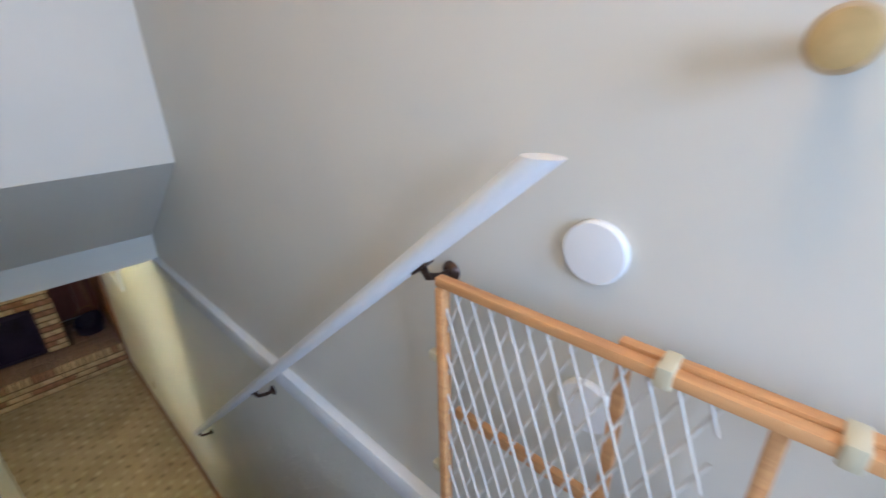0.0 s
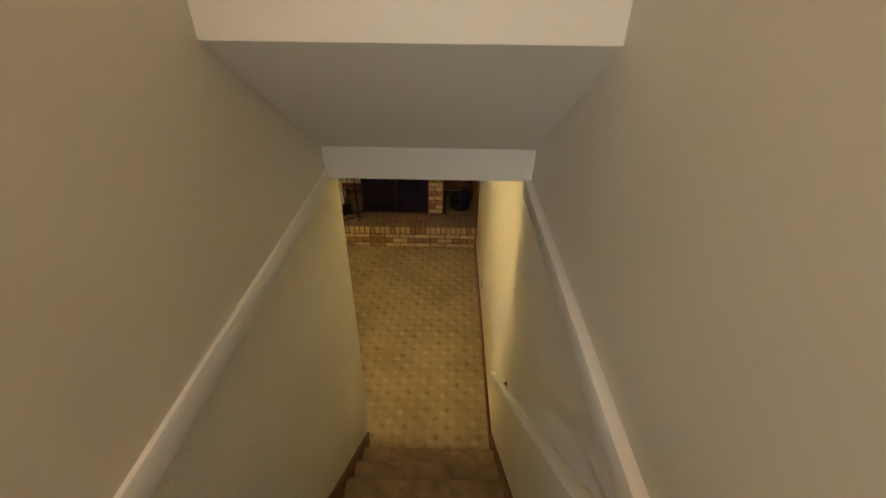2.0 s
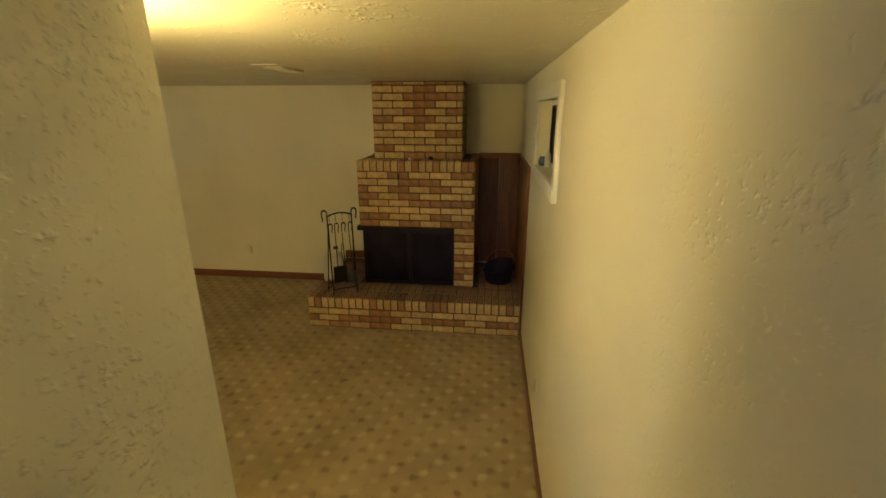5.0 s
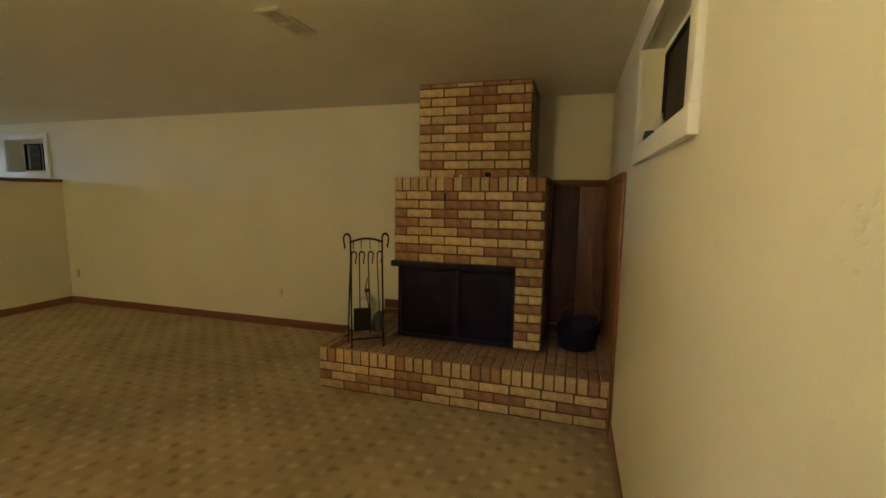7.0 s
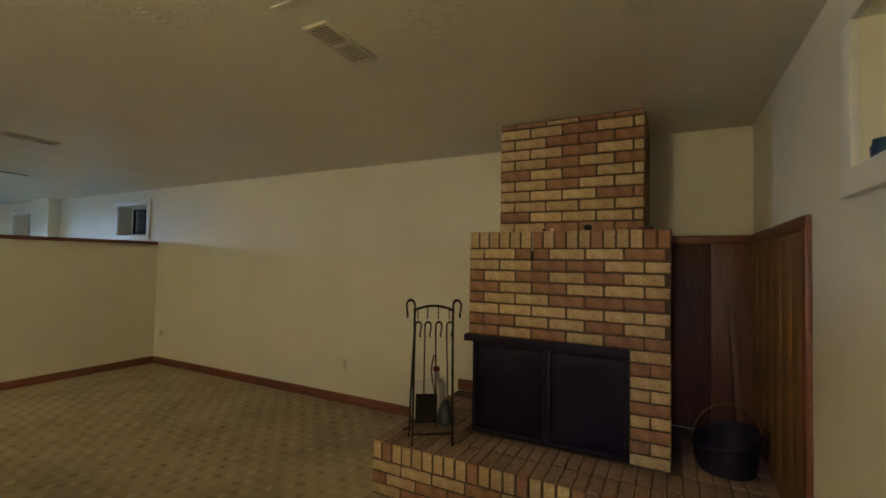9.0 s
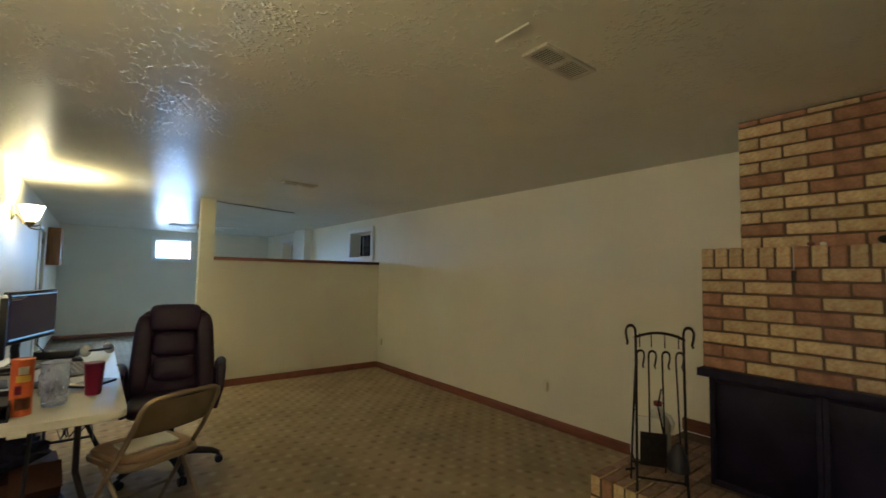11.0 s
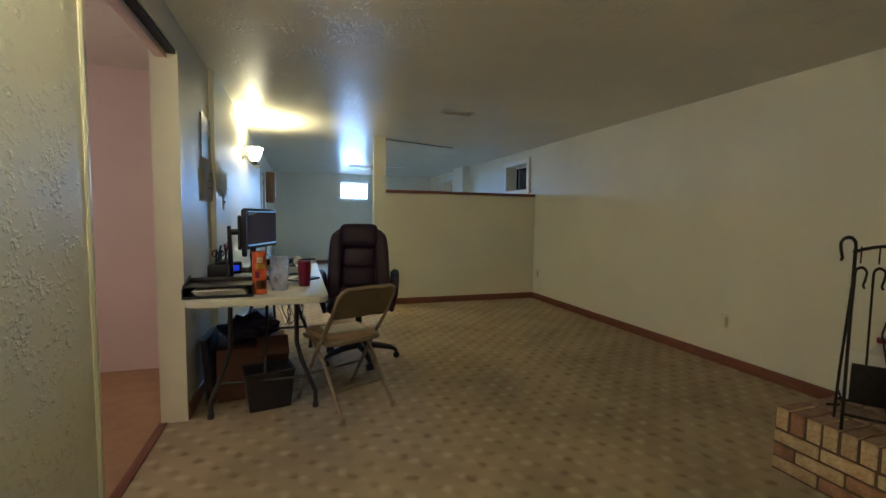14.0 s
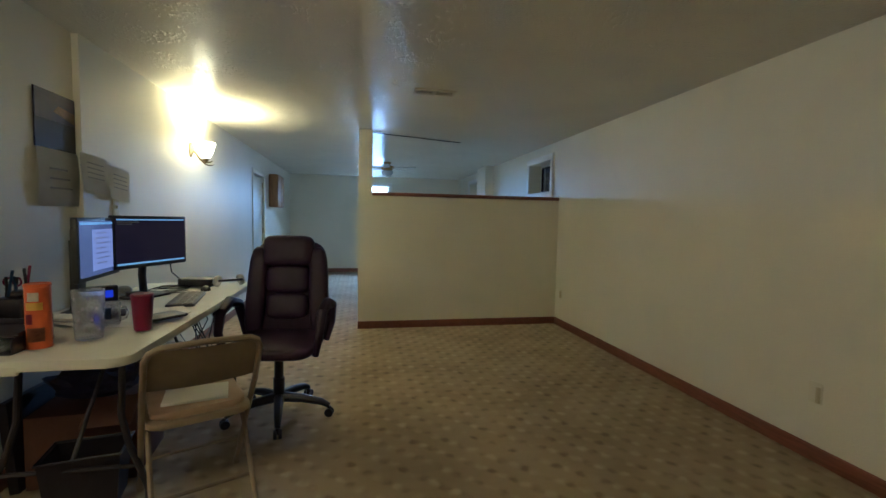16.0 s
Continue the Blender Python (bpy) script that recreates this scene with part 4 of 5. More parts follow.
# jars on the window sill
bm = B(); bm_lathe(bm, [(0, 0), (0.036, 0), (0.042, 0.01), (0.044, 0.045), (0.038, 0.06), (0.038, 0.07), (0, 0.07)], n=20)
solid("blue_jar", bm, M_BLUE, "small blue jar on the basement window sill", "jar", m=pose(-4.54, YR + 0.035, W1[2] + 0.002) @ Matrix.Scale(0.85, 4))
bm = B(); bm_lathe(bm, [(0, 0), (0.022, 0), (0.024, 0.01), (0.024, 0.09), (0.010, 0.12), (0.010, 0.14), (0, 0.14)], n=18)
solid("white_bottle", bm, M_SMOKE, "small milky bottle on the basement window sill", "bottle", m=pose(-4.46, YR + 0.05, W1[2] + 0.002) @ Matrix.Scale(0.85, 4))


# ---- fixtures ----
def outlet(m, label="ivory wall outlet plate on the long wall"):
    root = thing("wall_outlet", m, label, "outlet", "wall outlets")
    bm = B(); bm_prism(bm, rounded(0.07, 0.115, 0.006), 0, 0.0, 0.006, 0.0015)
    part("plate", bm, M_CREAM, root, "plate painted over in the wall colour")
    for z in (-0.024, 0.024):
        bm = B(); bm_prism(bm, rounded(0.034, 0.028, 0.010, cy=z), 0, 0.006, 0.0095)
        part("socket", bm, M_CREAM, root)
    # narrow tan block standing proud on one side of the plate
    bm = B(); bm_box(bm, (0.014, 0.022, -0.006), (0.016, 0.018, 0.085), 0.003)
    part("side_block", bm, M_IVORY, root, "narrow tan block on one side of the plate")
    return root


first = outlet(pose(XL + 0.001, -2.11, 0.375))
copy_thing(first, pose(XL + 0.001, -5.17, 0.40))
outlet(pose(-3.80, YR - 0.001, 0.44, 0, 0, -90), "ivory wall outlet plate near the baseboard below the window")


def switch(m, label):
    root = thing("light_switch", m, label, "switch")
    bm = B(); bm_prism(bm, rounded(0.07, 0.115, 0.006), 0, 0.0, 0.006, 0.0015)
    part("plate", bm, M_IVORY, root)
    bm = B(); bm_box(bm, (0.012, 0, 0.004), (0.014, 0.010, 0.022), 0.002)
    part("toggle", bm, M_IVORY, root)


switch(pose(-1.36, -3.298, 1.34, 0, 0, 90), "ivory light switch on the pink side room wall")
switch(pose(XN2 - 0.001, -3.45, 1.315, 0, 0, 180), "ivory wall plate under the pinned papers")


def vent(m):
    root = thing("ceiling_vent", m, "long cream louvred air vent in the textured ceiling", "vent", "ceiling vents")
    bm = B(); span(bm, (-0.165, -0.062, -0.012), (0.165, -0.047, 0.001), 0.002); span(bm, (-0.165, 0.047, -0.012), (0.165, 0.062, 0.001), 0.002)
    span(bm, (-0.165, -0.047, -0.012), (-0.148, 0.047, 0.001), 0.002); span(bm, (0.148, -0.047, -0.012), (0.165, 0.047, 0.001), 0.002); span(bm, (-0.012, -0.047, -0.012), (0.012, 0.047, 0.001), 0.002)
    part("frame", bm, M_VENT, root)
    bm = B(); span(bm, (-0.15, -0.048, -0.002), (0.15, 0.048, -0.0005))
    part("backing", bm, M_DUCT, root)
    for k in range(20):
        x = -0.14 + 0.28 * k / 19
        if abs(x) > 0.016:
            bm = B(); bm_box(bm, (x, 0, -0.0085), (0.0055, 0.094, 0.0024), 0, Euler((0, radians(8), 0)).to_matrix().to_4x4())
            part("slat", bm, M_VENT, root)
    return root


v1 = vent(pose(-4.39, -0.51, ZC - 0.001))
copy_thing(v1, pose(-4.49, -3.70, ZC - 0.001))
for c in ((-4.078, -0.489, 90), (-4.17, -3.60, 60)):
    bm = B(); bm_box(bm, (0, 0, -0.003), (0.16 if c[1] > -1 else 0.08, 0.009, 0.006), 0.002)
    solid("damper_strip", bm, M_PAPER, "thin white strip stuck on the ceiling beside the vent", "strip", m=pose(c[0], c[1], ZC - 0.001, 0, 0, c[2]))


def sconce(m):
    """Local: the wall is at x = 0, the lamp stands out along -x."""
    root = thing("wall_sconce", m, "brass wall sconce with a lit frosted bell shade", "wall lamp", "wall sconces")
    bm = B(); bm_lathe(bm, [(0, 0), (0.05, 0), (0.05, 0.006), (0.042, 0.014), (0.03, 0.017), (0.018, 0.026), (0, 0.028)], n=28, m=Matrix.Diagonal((1, 0.8, 1.25, 1)) @ pose(-0.001, 0, 0, 0, -90, 0))
    part("back_plate", bm, M_OLDBRASS, root)
    bm = B(); bm_tube(bm, [(-0.02, 0, 0.0), (-0.045, 0, -0.03), (-0.075, 0, -0.075), (-0.11, 0, -0.10), (-0.15, 0, -0.098), (-0.175, 0, -0.085)], [0.009, 0.008, 0.008, 0.008, 0.006, 0.003], 10)
    bm_tube(bm, [(-0.085, 0, -0.085), (-0.12, 0.0, -0.118), (-0.155, 0, -0.125), (-0.185, 0, -0.118)], [0.006, 0.006, 0.005, 0.002], 8)
    part("arm", bm, M_OLDBRASS, root)
    bm = B(); bm_lathe(bm, [(0, -0.10), (0.012, -0.10), (0.022, -0.085), (0.030, -0.072), (0.030, -0.064), (0, -0.064)], (-0.118, 0, 0), 20)
    part("cup", bm, M_OLDBRASS, root)
    bm = B(); bm_lathe(bm, [(0.028, -0.063), (0.046, -0.04), (0.060, -0.005), (0.067, 0.03), (0.080, 0.062), (0.077, 0.063), (0.064, 0.031), (0.056, -0.004), (0.042, -0.037), (0.024, -0.058)], (-0.118, 0, 0), 28)
    part("shade", bm, M_SHADE, root, "glowing frosted glass bell shade")
    return root


s1 = sconce(pose(XN2, -4.78, 1.895) @ Matrix.Scale(1.13, 4))
copy_thing(s1, pose(XN, -0.22, 1.955))

chime = thing("smoke_detector", pose(XN - 0.0005, -1.64, 2.205, 0, -90, 0), "round cream smoke detector high above the doorway", "smoke detector")
bm = B(); bm_lathe(bm, [(0, 0.012), (0.044, 0.012), (0.048, 0.014), (0.052, 0.024), (0.050, 0.036), (0.042, 0.042), (0, 0.043)], n=32)
part("cover", bm, M_CREAM, chime)
bm = B(); bm_lathe(bm, [(0, 0), (0.064, 0), (0.065, 0.008), (0.060, 0.0115), (0, 0.0118)], n=32)
part("base", bm, M_CREAM, chime)

# calendar and papers
cal = thing("wall_calendar", pose(XN - 0.002, -2.953, 1.31), "hanging calendar with a sunset picture over a printed page", "calendar")
bm = B(); span(bm, (-0.006, -0.16, 0.30), (0, 0.16, 0.60)); part("picture_page", bm, M_NIGHT, cal, "dark violet picture page")
bm = B(); span(bm, (-0.0075, -0.158, 0.45), (-0.0062, 0.158, 0.598)); part("picture_sky", bm, M_SUNSET_SKY, cal, "violet sky of the picture")
bm = B(); bm_prism(bm, [(-0.15, 0.46), (0.02, 0.50), (-0.02, 0.535), (-0.155, 0.52)], 0, -0.0085, -0.0077); part("picture_glow", bm, M_SUNSET, cal, "orange sunset band of the picture")
bm = B()
g = [[bm.verts.new((-0.010 - 0.010 * math.sin(math.pi * j / 6), -0.165 + 0.33 * i / 4, 0.30 * j / 6)) for i in range(5)] for j in range(7)]
for a, b in zip(g, g[1:]):
    for i in range(4):
        bm.faces.new((a[i], a[i + 1], b[i + 1], b[i]))
bmesh.ops.solidify(bm, geom=bm.faces[:], thickness=0.003)
part("month_page", bm, M_PAPER2, cal, "curling white month page")
for k in range(3):
    bm = B(); span(bm, (-0.0235 - 0.001 * k, -0.09 + 0.02 * k, 0.09 + 0.05 * k), (-0.0225, 0.09, 0.10 + 0.05 * k)); part("print_line", bm, M_INK, cal)


def pinned(c, w, h, tilt, label):
    root = thing("pinned_paper", pose(*c, tilt, 0, 0), label, "paper", "pinned papers")
    bm = B()
    g = [[bm.verts.new((-0.003 - 0.022 * (1 - j / 6) ** 2 * (0.3 + i / 4), -w / 2 + w * i / 4, -h * (1 - j / 6))) for i in range(5)] for j in range(7)]
    for a, b in zip(g, g[1:]):
        for i in range(4):
            bm.faces.new((a[i], a[i + 1], b[i + 1], b[i]))
    bmesh.ops.solidify(bm, geom=bm.faces[:], thickness=0.001)
    part("sheet", bm, M_PAPER2, root)
    for k in range(4):
        bm = B(); span(bm, (-0.012 - 0.002 * k, -w * 0.32, -h * (0.25 + 0.13 * k)), (-0.0105 - 0.002 * k, w * 0.30, -h * (0.25 + 0.13 * k) + 0.006)); part("print_line", bm, M_INK, root)


pinned((XN2 - 0.002, -3.225, 1.62), 0.27, 0.22, 3, "curling printed sheet pinned to the wall above the desk")
pinned((XN2 - 0.002, -3.50, 1.575), 0.27, 0.215, 5, "smaller printed sheet pinned to the wall above the desk")

# ---- desk ----
TZ = 0.76
table = thing("folding_table", pose(-2.725, -2.89, 0), "white plastic folding table with dark steel legs", "table")
bm = B(); bm_prism(bm, rounded(0.735, 1.90, 0.07, 6), 2, TZ - 0.036, TZ, 0.006)
part("tabletop", bm, M_TABLE, table)
for sy in (-1, 1):
    for sx in (-1, 1):
        bm = B()
        bm_tube(bm, [(sx * 0.30, sy * 0.66, 0.0), (sx * 0.30, sy * 0.655, 0.10), (sx * 0.22, sy * 0.64, 0.30), (sx * 0.19, sy * 0.63, 0.42), (sx * 0.19, sy * 0.60, TZ - 0.037)], 0.014, 10)
        leg = part("leg", bm, M_LEG, table)
        bm = B(); bm_lathe(bm, [(0, 0.0), (0.019, 0.0), (0.019, 0.03), (0.0145, 0.035)], (sx * 0.30, sy * 0.66, 0.0), 12)
        part("foot", bm, M_PLASTIC, leg)
    bm = B(); bm_tube(bm, [(-0.265, sy * 0.648, 0.20), (0.265, sy * 0.648, 0.20)], 0.010, 8)
    part("crossbar", bm, M_LEG, table)
    bm = B(); bm_tube(bm, [(-0.19, sy * 0.60, TZ - 0.049), (0.19, sy * 0.60, TZ - 0.049)], 0.012, 8)
    part("crossbar", bm, M_LEG, table)
    bm = B(); bm_tube(bm, [(0, sy * 0.64, 0.21), (0, sy * 0.25, TZ - 0.05)], 0.009, 8)
    part("brace", bm, M_LEG, table)
bm = B(); span(bm, (-0.03, 0.936, TZ - 0.05), (0.03, 0.952, TZ - 0.02), 0.004)
part("latch", bm, M_TABLE, table)


def monitor(m, w, h, screen, label, lift, arm=False):
    """Local: screen faces -y, foot at z = 0, screen bottom at lift."""
    root = thing("computer_monitor", m, label, "monitor", "desk monitors")
    bm = B(); span(bm, (-w / 2, 0.0, lift), (w / 2, 0.03, lift + h), 0.006); bm_prism(bm, rounded(w * 0.8, h * 0.75, 0.03, 4, 0, lift + h / 2), 1, 0.03, 0.055, 0.01)
    case = part("case", bm, M_PLASTIC, root)
    b = 0.016
    bm = B(); span(bm, (-w / 2 + b, -0.0015, lift + b + 0.006), (w / 2 - b, 0.0005, lift + h - b))
    part("screen", bm, screen, root, "lit screen")
    if arm:
        bm = B(); bm_prism(bm, [(0.085, 0.012), (0.125, 0.012), (0.118, 0.20), (0.122, lift + h * 0.63), (0.098, lift + h * 0.64), (0.090, 0.20)], 0, -0.05, 0.05, 0.006)
        part("column", bm, M_PLASTIC, root, "flat black stand column")
        bm = B(); bm_tube(bm, [(0, 0.05, lift + h * 0.5), (0, 0.105, lift + h * 0.5)], 0.022, 12)
        part("neck", bm, M_PLASTIC, root)
    else:
        bm = B(); bm_tube(bm, [(0, 0.075, 0.01), (0, 0.085, lift * 0.7), (0, 0.065, lift + h * 0.45)], 0.022, 10)
        part("stem", bm, M_PLASTIC, root)
    bm = B(); bm_prism(bm, rounded(0.25, 0.17, 0.03, 4, 0, 0.06), 2, 0.0, 0.014, 0.004)
    part("base", bm, M_PLASTIC, root)
    return root


mr = monitor(pose(-2.655, -3.216, TZ + 0.002, 0, 0, -109), 0.56, 0.31, M_SCREEN, "black monitor with a dark window open on its screen", 0.193)
for z0, z1 in ((0.476, 0.484), (0.217, 0.228)):
    bm = B(); span(bm, (-0.258, -0.003, z0), (0.258, -0.0016, z1)); part("screen_bar", bm, M_GLOW, mr, "pale blue screen bar")
for k, wd in enumerate((0.15, 0.10)):
    bm = B(); span(bm, (-0.255, -0.0028, 0.463 - 0.011 * k), (-0.255 + wd, -0.0017, 0.469 - 0.011 * k)); part("text_line", bm, M_INK, mr)
ml = monitor(pose(-2.575, -2.81, TZ + 0.002, 0, 0, -83), 0.49, 0.315, M_SCREEN2, "black monitor showing a pale blue document page", 0.175, arm=True)
bm = B(); span(bm, (-0.10, -0.003, 0.22), (0.15, -0.0016, 0.43)); part("screen_page", bm, M_PAGE, ml, "document page on the screen")
bm = B(); span(bm, (-0.225, -0.003, 0.455), (0.225, -0.0016, 0.467)); part("screen_bar", bm, M_GLOW, ml, "pale blue screen bar")
for k in range(7):
    bm = B(); span(bm, (-0.06, -0.0045, 0.41 - 0.026 * k), (0.06 + 0.02 * (k % 3), -0.0031, 0.413 - 0.026 * k)); part("text_line", bm, M_INK, ml)

kb = thing("keyboard", pose(-2.89, -3.075, TZ + 0.002, 0, 0, -80), "dark computer keyboard lying on the table", "keyboard")
bm = B(); bm_prism(bm, rounded(0.44, 0.145, 0.012, 3), 2, 0.0, 0.016, 0.003); part("case", bm, M_PLASTIC, kb)
me_key = None
for r in range(5):
    for c in range(18):
        if r == 4 and 4 <= c <= 8:
            continue
        if me_key is None:
            bm = B(); bm_box(bm, (0, 0, 0), (0.019, 0.019, 0.008), 0.002); me_key = to_mesh("key", bm, M_KEY)
        ob = new("key", me_key); ob.parent = kb; ob.location = (-0.204 + 0.024 * c, 0.052 - 0.026 * r, 0.019)
bm = B(); bm_box(bm, (-0.204 + 0.024 * 6, 0.052 - 0.104, 0.019), (0.115, 0.019, 0.008), 0.002); part("space_bar", bm, M_KEY, kb)
bm = B(); bmesh.ops.create_uvsphere(bm, u_segments=18, v_segments=10, radius=1)
for v in bm.verts:
    v.co = Vector((v.co.x * 0.032, v.co.y * 0.055, max(v.co.z, -0.02) * 0.032))
solid("computer_mouse", bm, M_PLASTIC, "black computer mouse on the table", "mouse", m=pose(-2.875, -3.45, TZ + 0.003, 0, 0, 20))

can = thing("snack_can", pose(-2.715, -2.12, TZ + 0.002, 0, 0, 215) @ Matrix.Diagonal((1.04, 1.04, 0.95, 1)), "tall orange cardboard snack tube with a plastic lid", "snack can")
bm = B(); bm_lathe(bm, [(0, 0), (0.037, 0), (0.0385, 0.003), (0.0375, 0.008), (0.0375, 0.248), (0, 0.248)], n=28); part("tube", bm, M_ORANGE, can)
bm = B(); bm_lathe(bm, [(0.0375, 0.244), (0.0395, 0.245), (0.0395, 0.256), (0.036, 0.258), (0.034, 0.254), (0, 0.254)], n=28); part("lid", bm, M_ORANGE, can)


def band(parent, name, r, a0, a1, z0, z1, material, label=""):
    bm = B()
    n = 10
    ring = [[bm.verts.new((r * math.cos(radians(a0 + (a1 - a0) * k / n)), r * math.sin(radians(a0 + (a1 - a0) * k / n)), z)) for k in range(n + 1)] for z in (z0, z1)]
    for k in range(n):
        bm.faces.new((ring[0][k], ring[0][k + 1], ring[1][k + 1], ring[1][k]))
    bmesh.ops.solidify(bm, geom=bm.faces[:], thickness=0.0008)
    return part(name, bm, material, parent, label)


band(can, "logo_bar", 0.0388, -150, -75, 0.155, 0.185, M_YELLOW, "yellow lettering shape")
band(can, "logo_bar", 0.0388, -140, -90, 0.19, 0.225, M_PAPER, "pale oval emblem shape")
band(can, "label_patch", 0.0388, -150, -70, 0.03, 0.085, M_BASE, "brown picture patch")
band(can, "label_patch", 0.0388, -155, -120, 0.10, 0.14, M_RED, "red picture patch")

pitcher = thing("clear_pitcher", pose(-2.82, -2.235, TZ + 0.002) @ Matrix.Diagonal((1.08, 1.08, 1.17, 1)), "tall clear plastic drinking cup with etched pattern", "cup")
bm = B(); bm_lathe(bm, [(0, 0), (0.042, 0), (0.044, 0.004), (0.052, 0.17), (0.0535, 0.172), (0.0505, 0.17), (0.042, 0.008), (0, 0.008)], n=30); part("cup_body", bm, M_CLEAR, pitcher)
for k in range(7):
    for j in range(4):
        band(pitcher, "etched_mark", 0.0455 + 0.002 * j, 52 * k + 20 * j, 52 * k + 20 * j + 9, 0.03 + 0.037 * j, 0.040 + 0.037 * j, M_PRINT)
mug = thing("glass_mug", pose(-2.785, -2.46, TZ + 0.002), "clear glass mug with a blue emblem and a handle", "mug")
bm = B(); bm_lathe(bm, [(0, 0), (0.036, 0), (0.039, 0.01), (0.041, 0.105), (0.038, 0.106), (0.035, 0.012), (0, 0.012)], n=26); part("cup_body", bm, M_CLEAR, mug)
bm = B(); bm_tube(bm, [(-0.038, 0.0, 0.085), (-0.062, 0, 0.083), (-0.073, 0, 0.06), (-0.064, 0, 0.033), (-0.038, 0, 0.025)], 0.006, 8); part("handle", bm, M_CLEAR, mug)
band(mug, "emblem", 0.0415, 70, 120, 0.035, 0.085, M_BLUE, "blue emblem")
tumbler = thing("red_tumbler", pose(-2.965, -2.355, TZ + 0.002), "crimson plastic tumbler on the table edge", "tumbler")
bm = B(); bm_lathe(bm, [(0, 0), (0.031, 0), (0.034, 0.005), (0.043, 0.15), (0, 0.15)], n=28); part("cup_body", bm, M_RED, tumbler)
bm = B(); bm_lathe(bm, [(0.0432, 0.148), (0.0445, 0.15), (0.0445, 0.158), (0.041, 0.163), (0, 0.161)], n=28); part("lid", bm, M_RED, tumbler, "dark red lid")

tray = thing("letter_tray", pose(-2.51, -2.13, TZ + 0.002, 0, 0, 2), "black plastic letter tray holding loose papers", "tray")
bm = B(); span(bm, (-0.175, -0.12, 0.0), (0.175, 0.12, 0.006)); span(bm, (-0.175, -0.12, 0.006), (-0.168, 0.11, 0.055), 0.002); span(bm, (0.168, -0.12, 0.006), (0.175, 0.11, 0.055), 0.002)
span(bm, (-0.168, -0.12, 0.006), (0.168, -0.113, 0.055), 0.002); span(bm, (-0.168, 0.114, 0.006), (0.168, 0.12, 0.014), 0.002)
part("tray_body", bm, M_PLASTIC, tray)
bm = B(); span(bm, (-0.175, -0.12, 0.056), (0.175, 0.085, 0.061)); bm_prism(bm, [(-0.12, 0.061), (0.075, 0.061), (0.085, 0.068), (0.02, 0.075), (-0.10, 0.098), (-0.12, 0.10)], 0, 0.168, 0.175)
bm_prism(bm, [(-0.12, 0.061), (0.075, 0.061), (0.085, 0.068), (0.02, 0.075), (-0.10, 0.098), (-0.12, 0.10)], 0, -0.175, -0.168); span(bm, (-0.168, -0.12, 0.061), (0.168, -0.113, 0.085), 0.002)
part("upper_tray", bm, M_PLASTIC, tray, "black upper tray tier")
for k in range(4):
    bm = B(); bm_box(bm, (0.01 * k - 0.02, 0.006 * k, 0.010 + 0.009 * k), (0.24, 0.20, 0.004), 0.001, Euler((0.02 * (k - 1), 0, radians(2 * k - 3))).to_matrix().to_4x4()); part("sheet", bm, M_PAPER, tray)
pens = thing("pen_holder", pose(-2.46, -2.38, TZ + 0.002) @ Matrix.Diagonal((1.25, 1.25, 1.3, 1)), "black desk organiser full of pens and scissors", "pen holder")
bm = B(); span(bm, (-0.06, -0.05, 0), (0.06, 0.05, 0.045), 0.004); span(bm, (-0.045, -0.045, 0.045), (0.045, 0.035, 0.115), 0.012); span(bm, (-0.040, -0.040, 0.115), (0.012, 0.02, 0.135), 0.005); part("holder", bm, M_PLASTIC, pens)
random.seed(9)
for k in range(6):
    x, y = random.uniform(-0.04, 0.04), random.uniform(-0.03, 0.025)
    bm = B(); bm_tube(bm, [(x, y, 0.12), (x + random.uniform(-0.02, 0.02), y + random.uniform(-0.02, 0.02), 0.18 + random.uniform(0, 0.04))], 0.0045, 8); part("pen", bm, (M_PLASTIC, M_BLUE, M_PLASTIC, M_RED)[k % 4], pens)
bm = B()
for s in (-0.014, 0.014):
    bm_tube(bm, [(s + 0.012 * math.cos(radians(a)), 0.0, 0.165 + 0.014 * math.sin(radians(a))) for a in range(0, 361, 30)], 0.003, 8); bm_tube(bm, [(s * 0.4, 0, 0.11), (s * 0.6, 0, 0.153)], 0.004, 6)
part("scissors", bm, M_RED, pens, "red-handled scissors")

bm = B(); bm_box(bm, (0, 0, 0.028), (0.235, 0.16, 0.056), 0.006)
solid("modem_box", bm, M_PLASTIC, "flat black network box at the end of the table", "modem", m=pose(-2.76, -3.69, TZ + 0.002, 0, 0, -10))
clock = thing("desk_clock", pose(-2.45, -3.06, TZ + 0.002, 0, 0, -150) @ Matrix.Scale(1.2, 4), "small black desk clock with a blue lit display", "clock")
bm = B(); span(bm, (-0.06, 0, 0), (0.06, 0.05, 0.075), 0.006); part("case", bm, M_PLASTIC, clock)
bm = B(); span(bm, (-0.04, -0.002, 0.02), (0.04, 0.0005, 0.055)); part("display", bm, M_LED, clock, "blue lit display")
head = thing("headphones", pose(-2.985, -3.60, TZ + 0.002, 0, 0, 30), "white and black headphones lying on the table", "headphones")
for s in (-1, 1):
    bm = B(); bm_lathe(bm, [(0, 0), (0.036, 0.0), (0.042, 0.012), (0.04, 0.03), (0.028, 0.042), (0, 0.045)], (0, 0, 0), 20, pose(s * 0.06, 0, 0.042, 0, s * 70, 0)); part("ear_cup", bm, M_PAPER, head)
bm = B(); bm_tube(bm, [(0.085 * math.cos(radians(a)), 0.09 * math.sin(radians(a)), 0.05 + 0.01 * math.sin(radians(a))) for a in range(0, 181, 15)], 0.008, 8); part("band", bm, M_PLASTIC, head, "black headband")
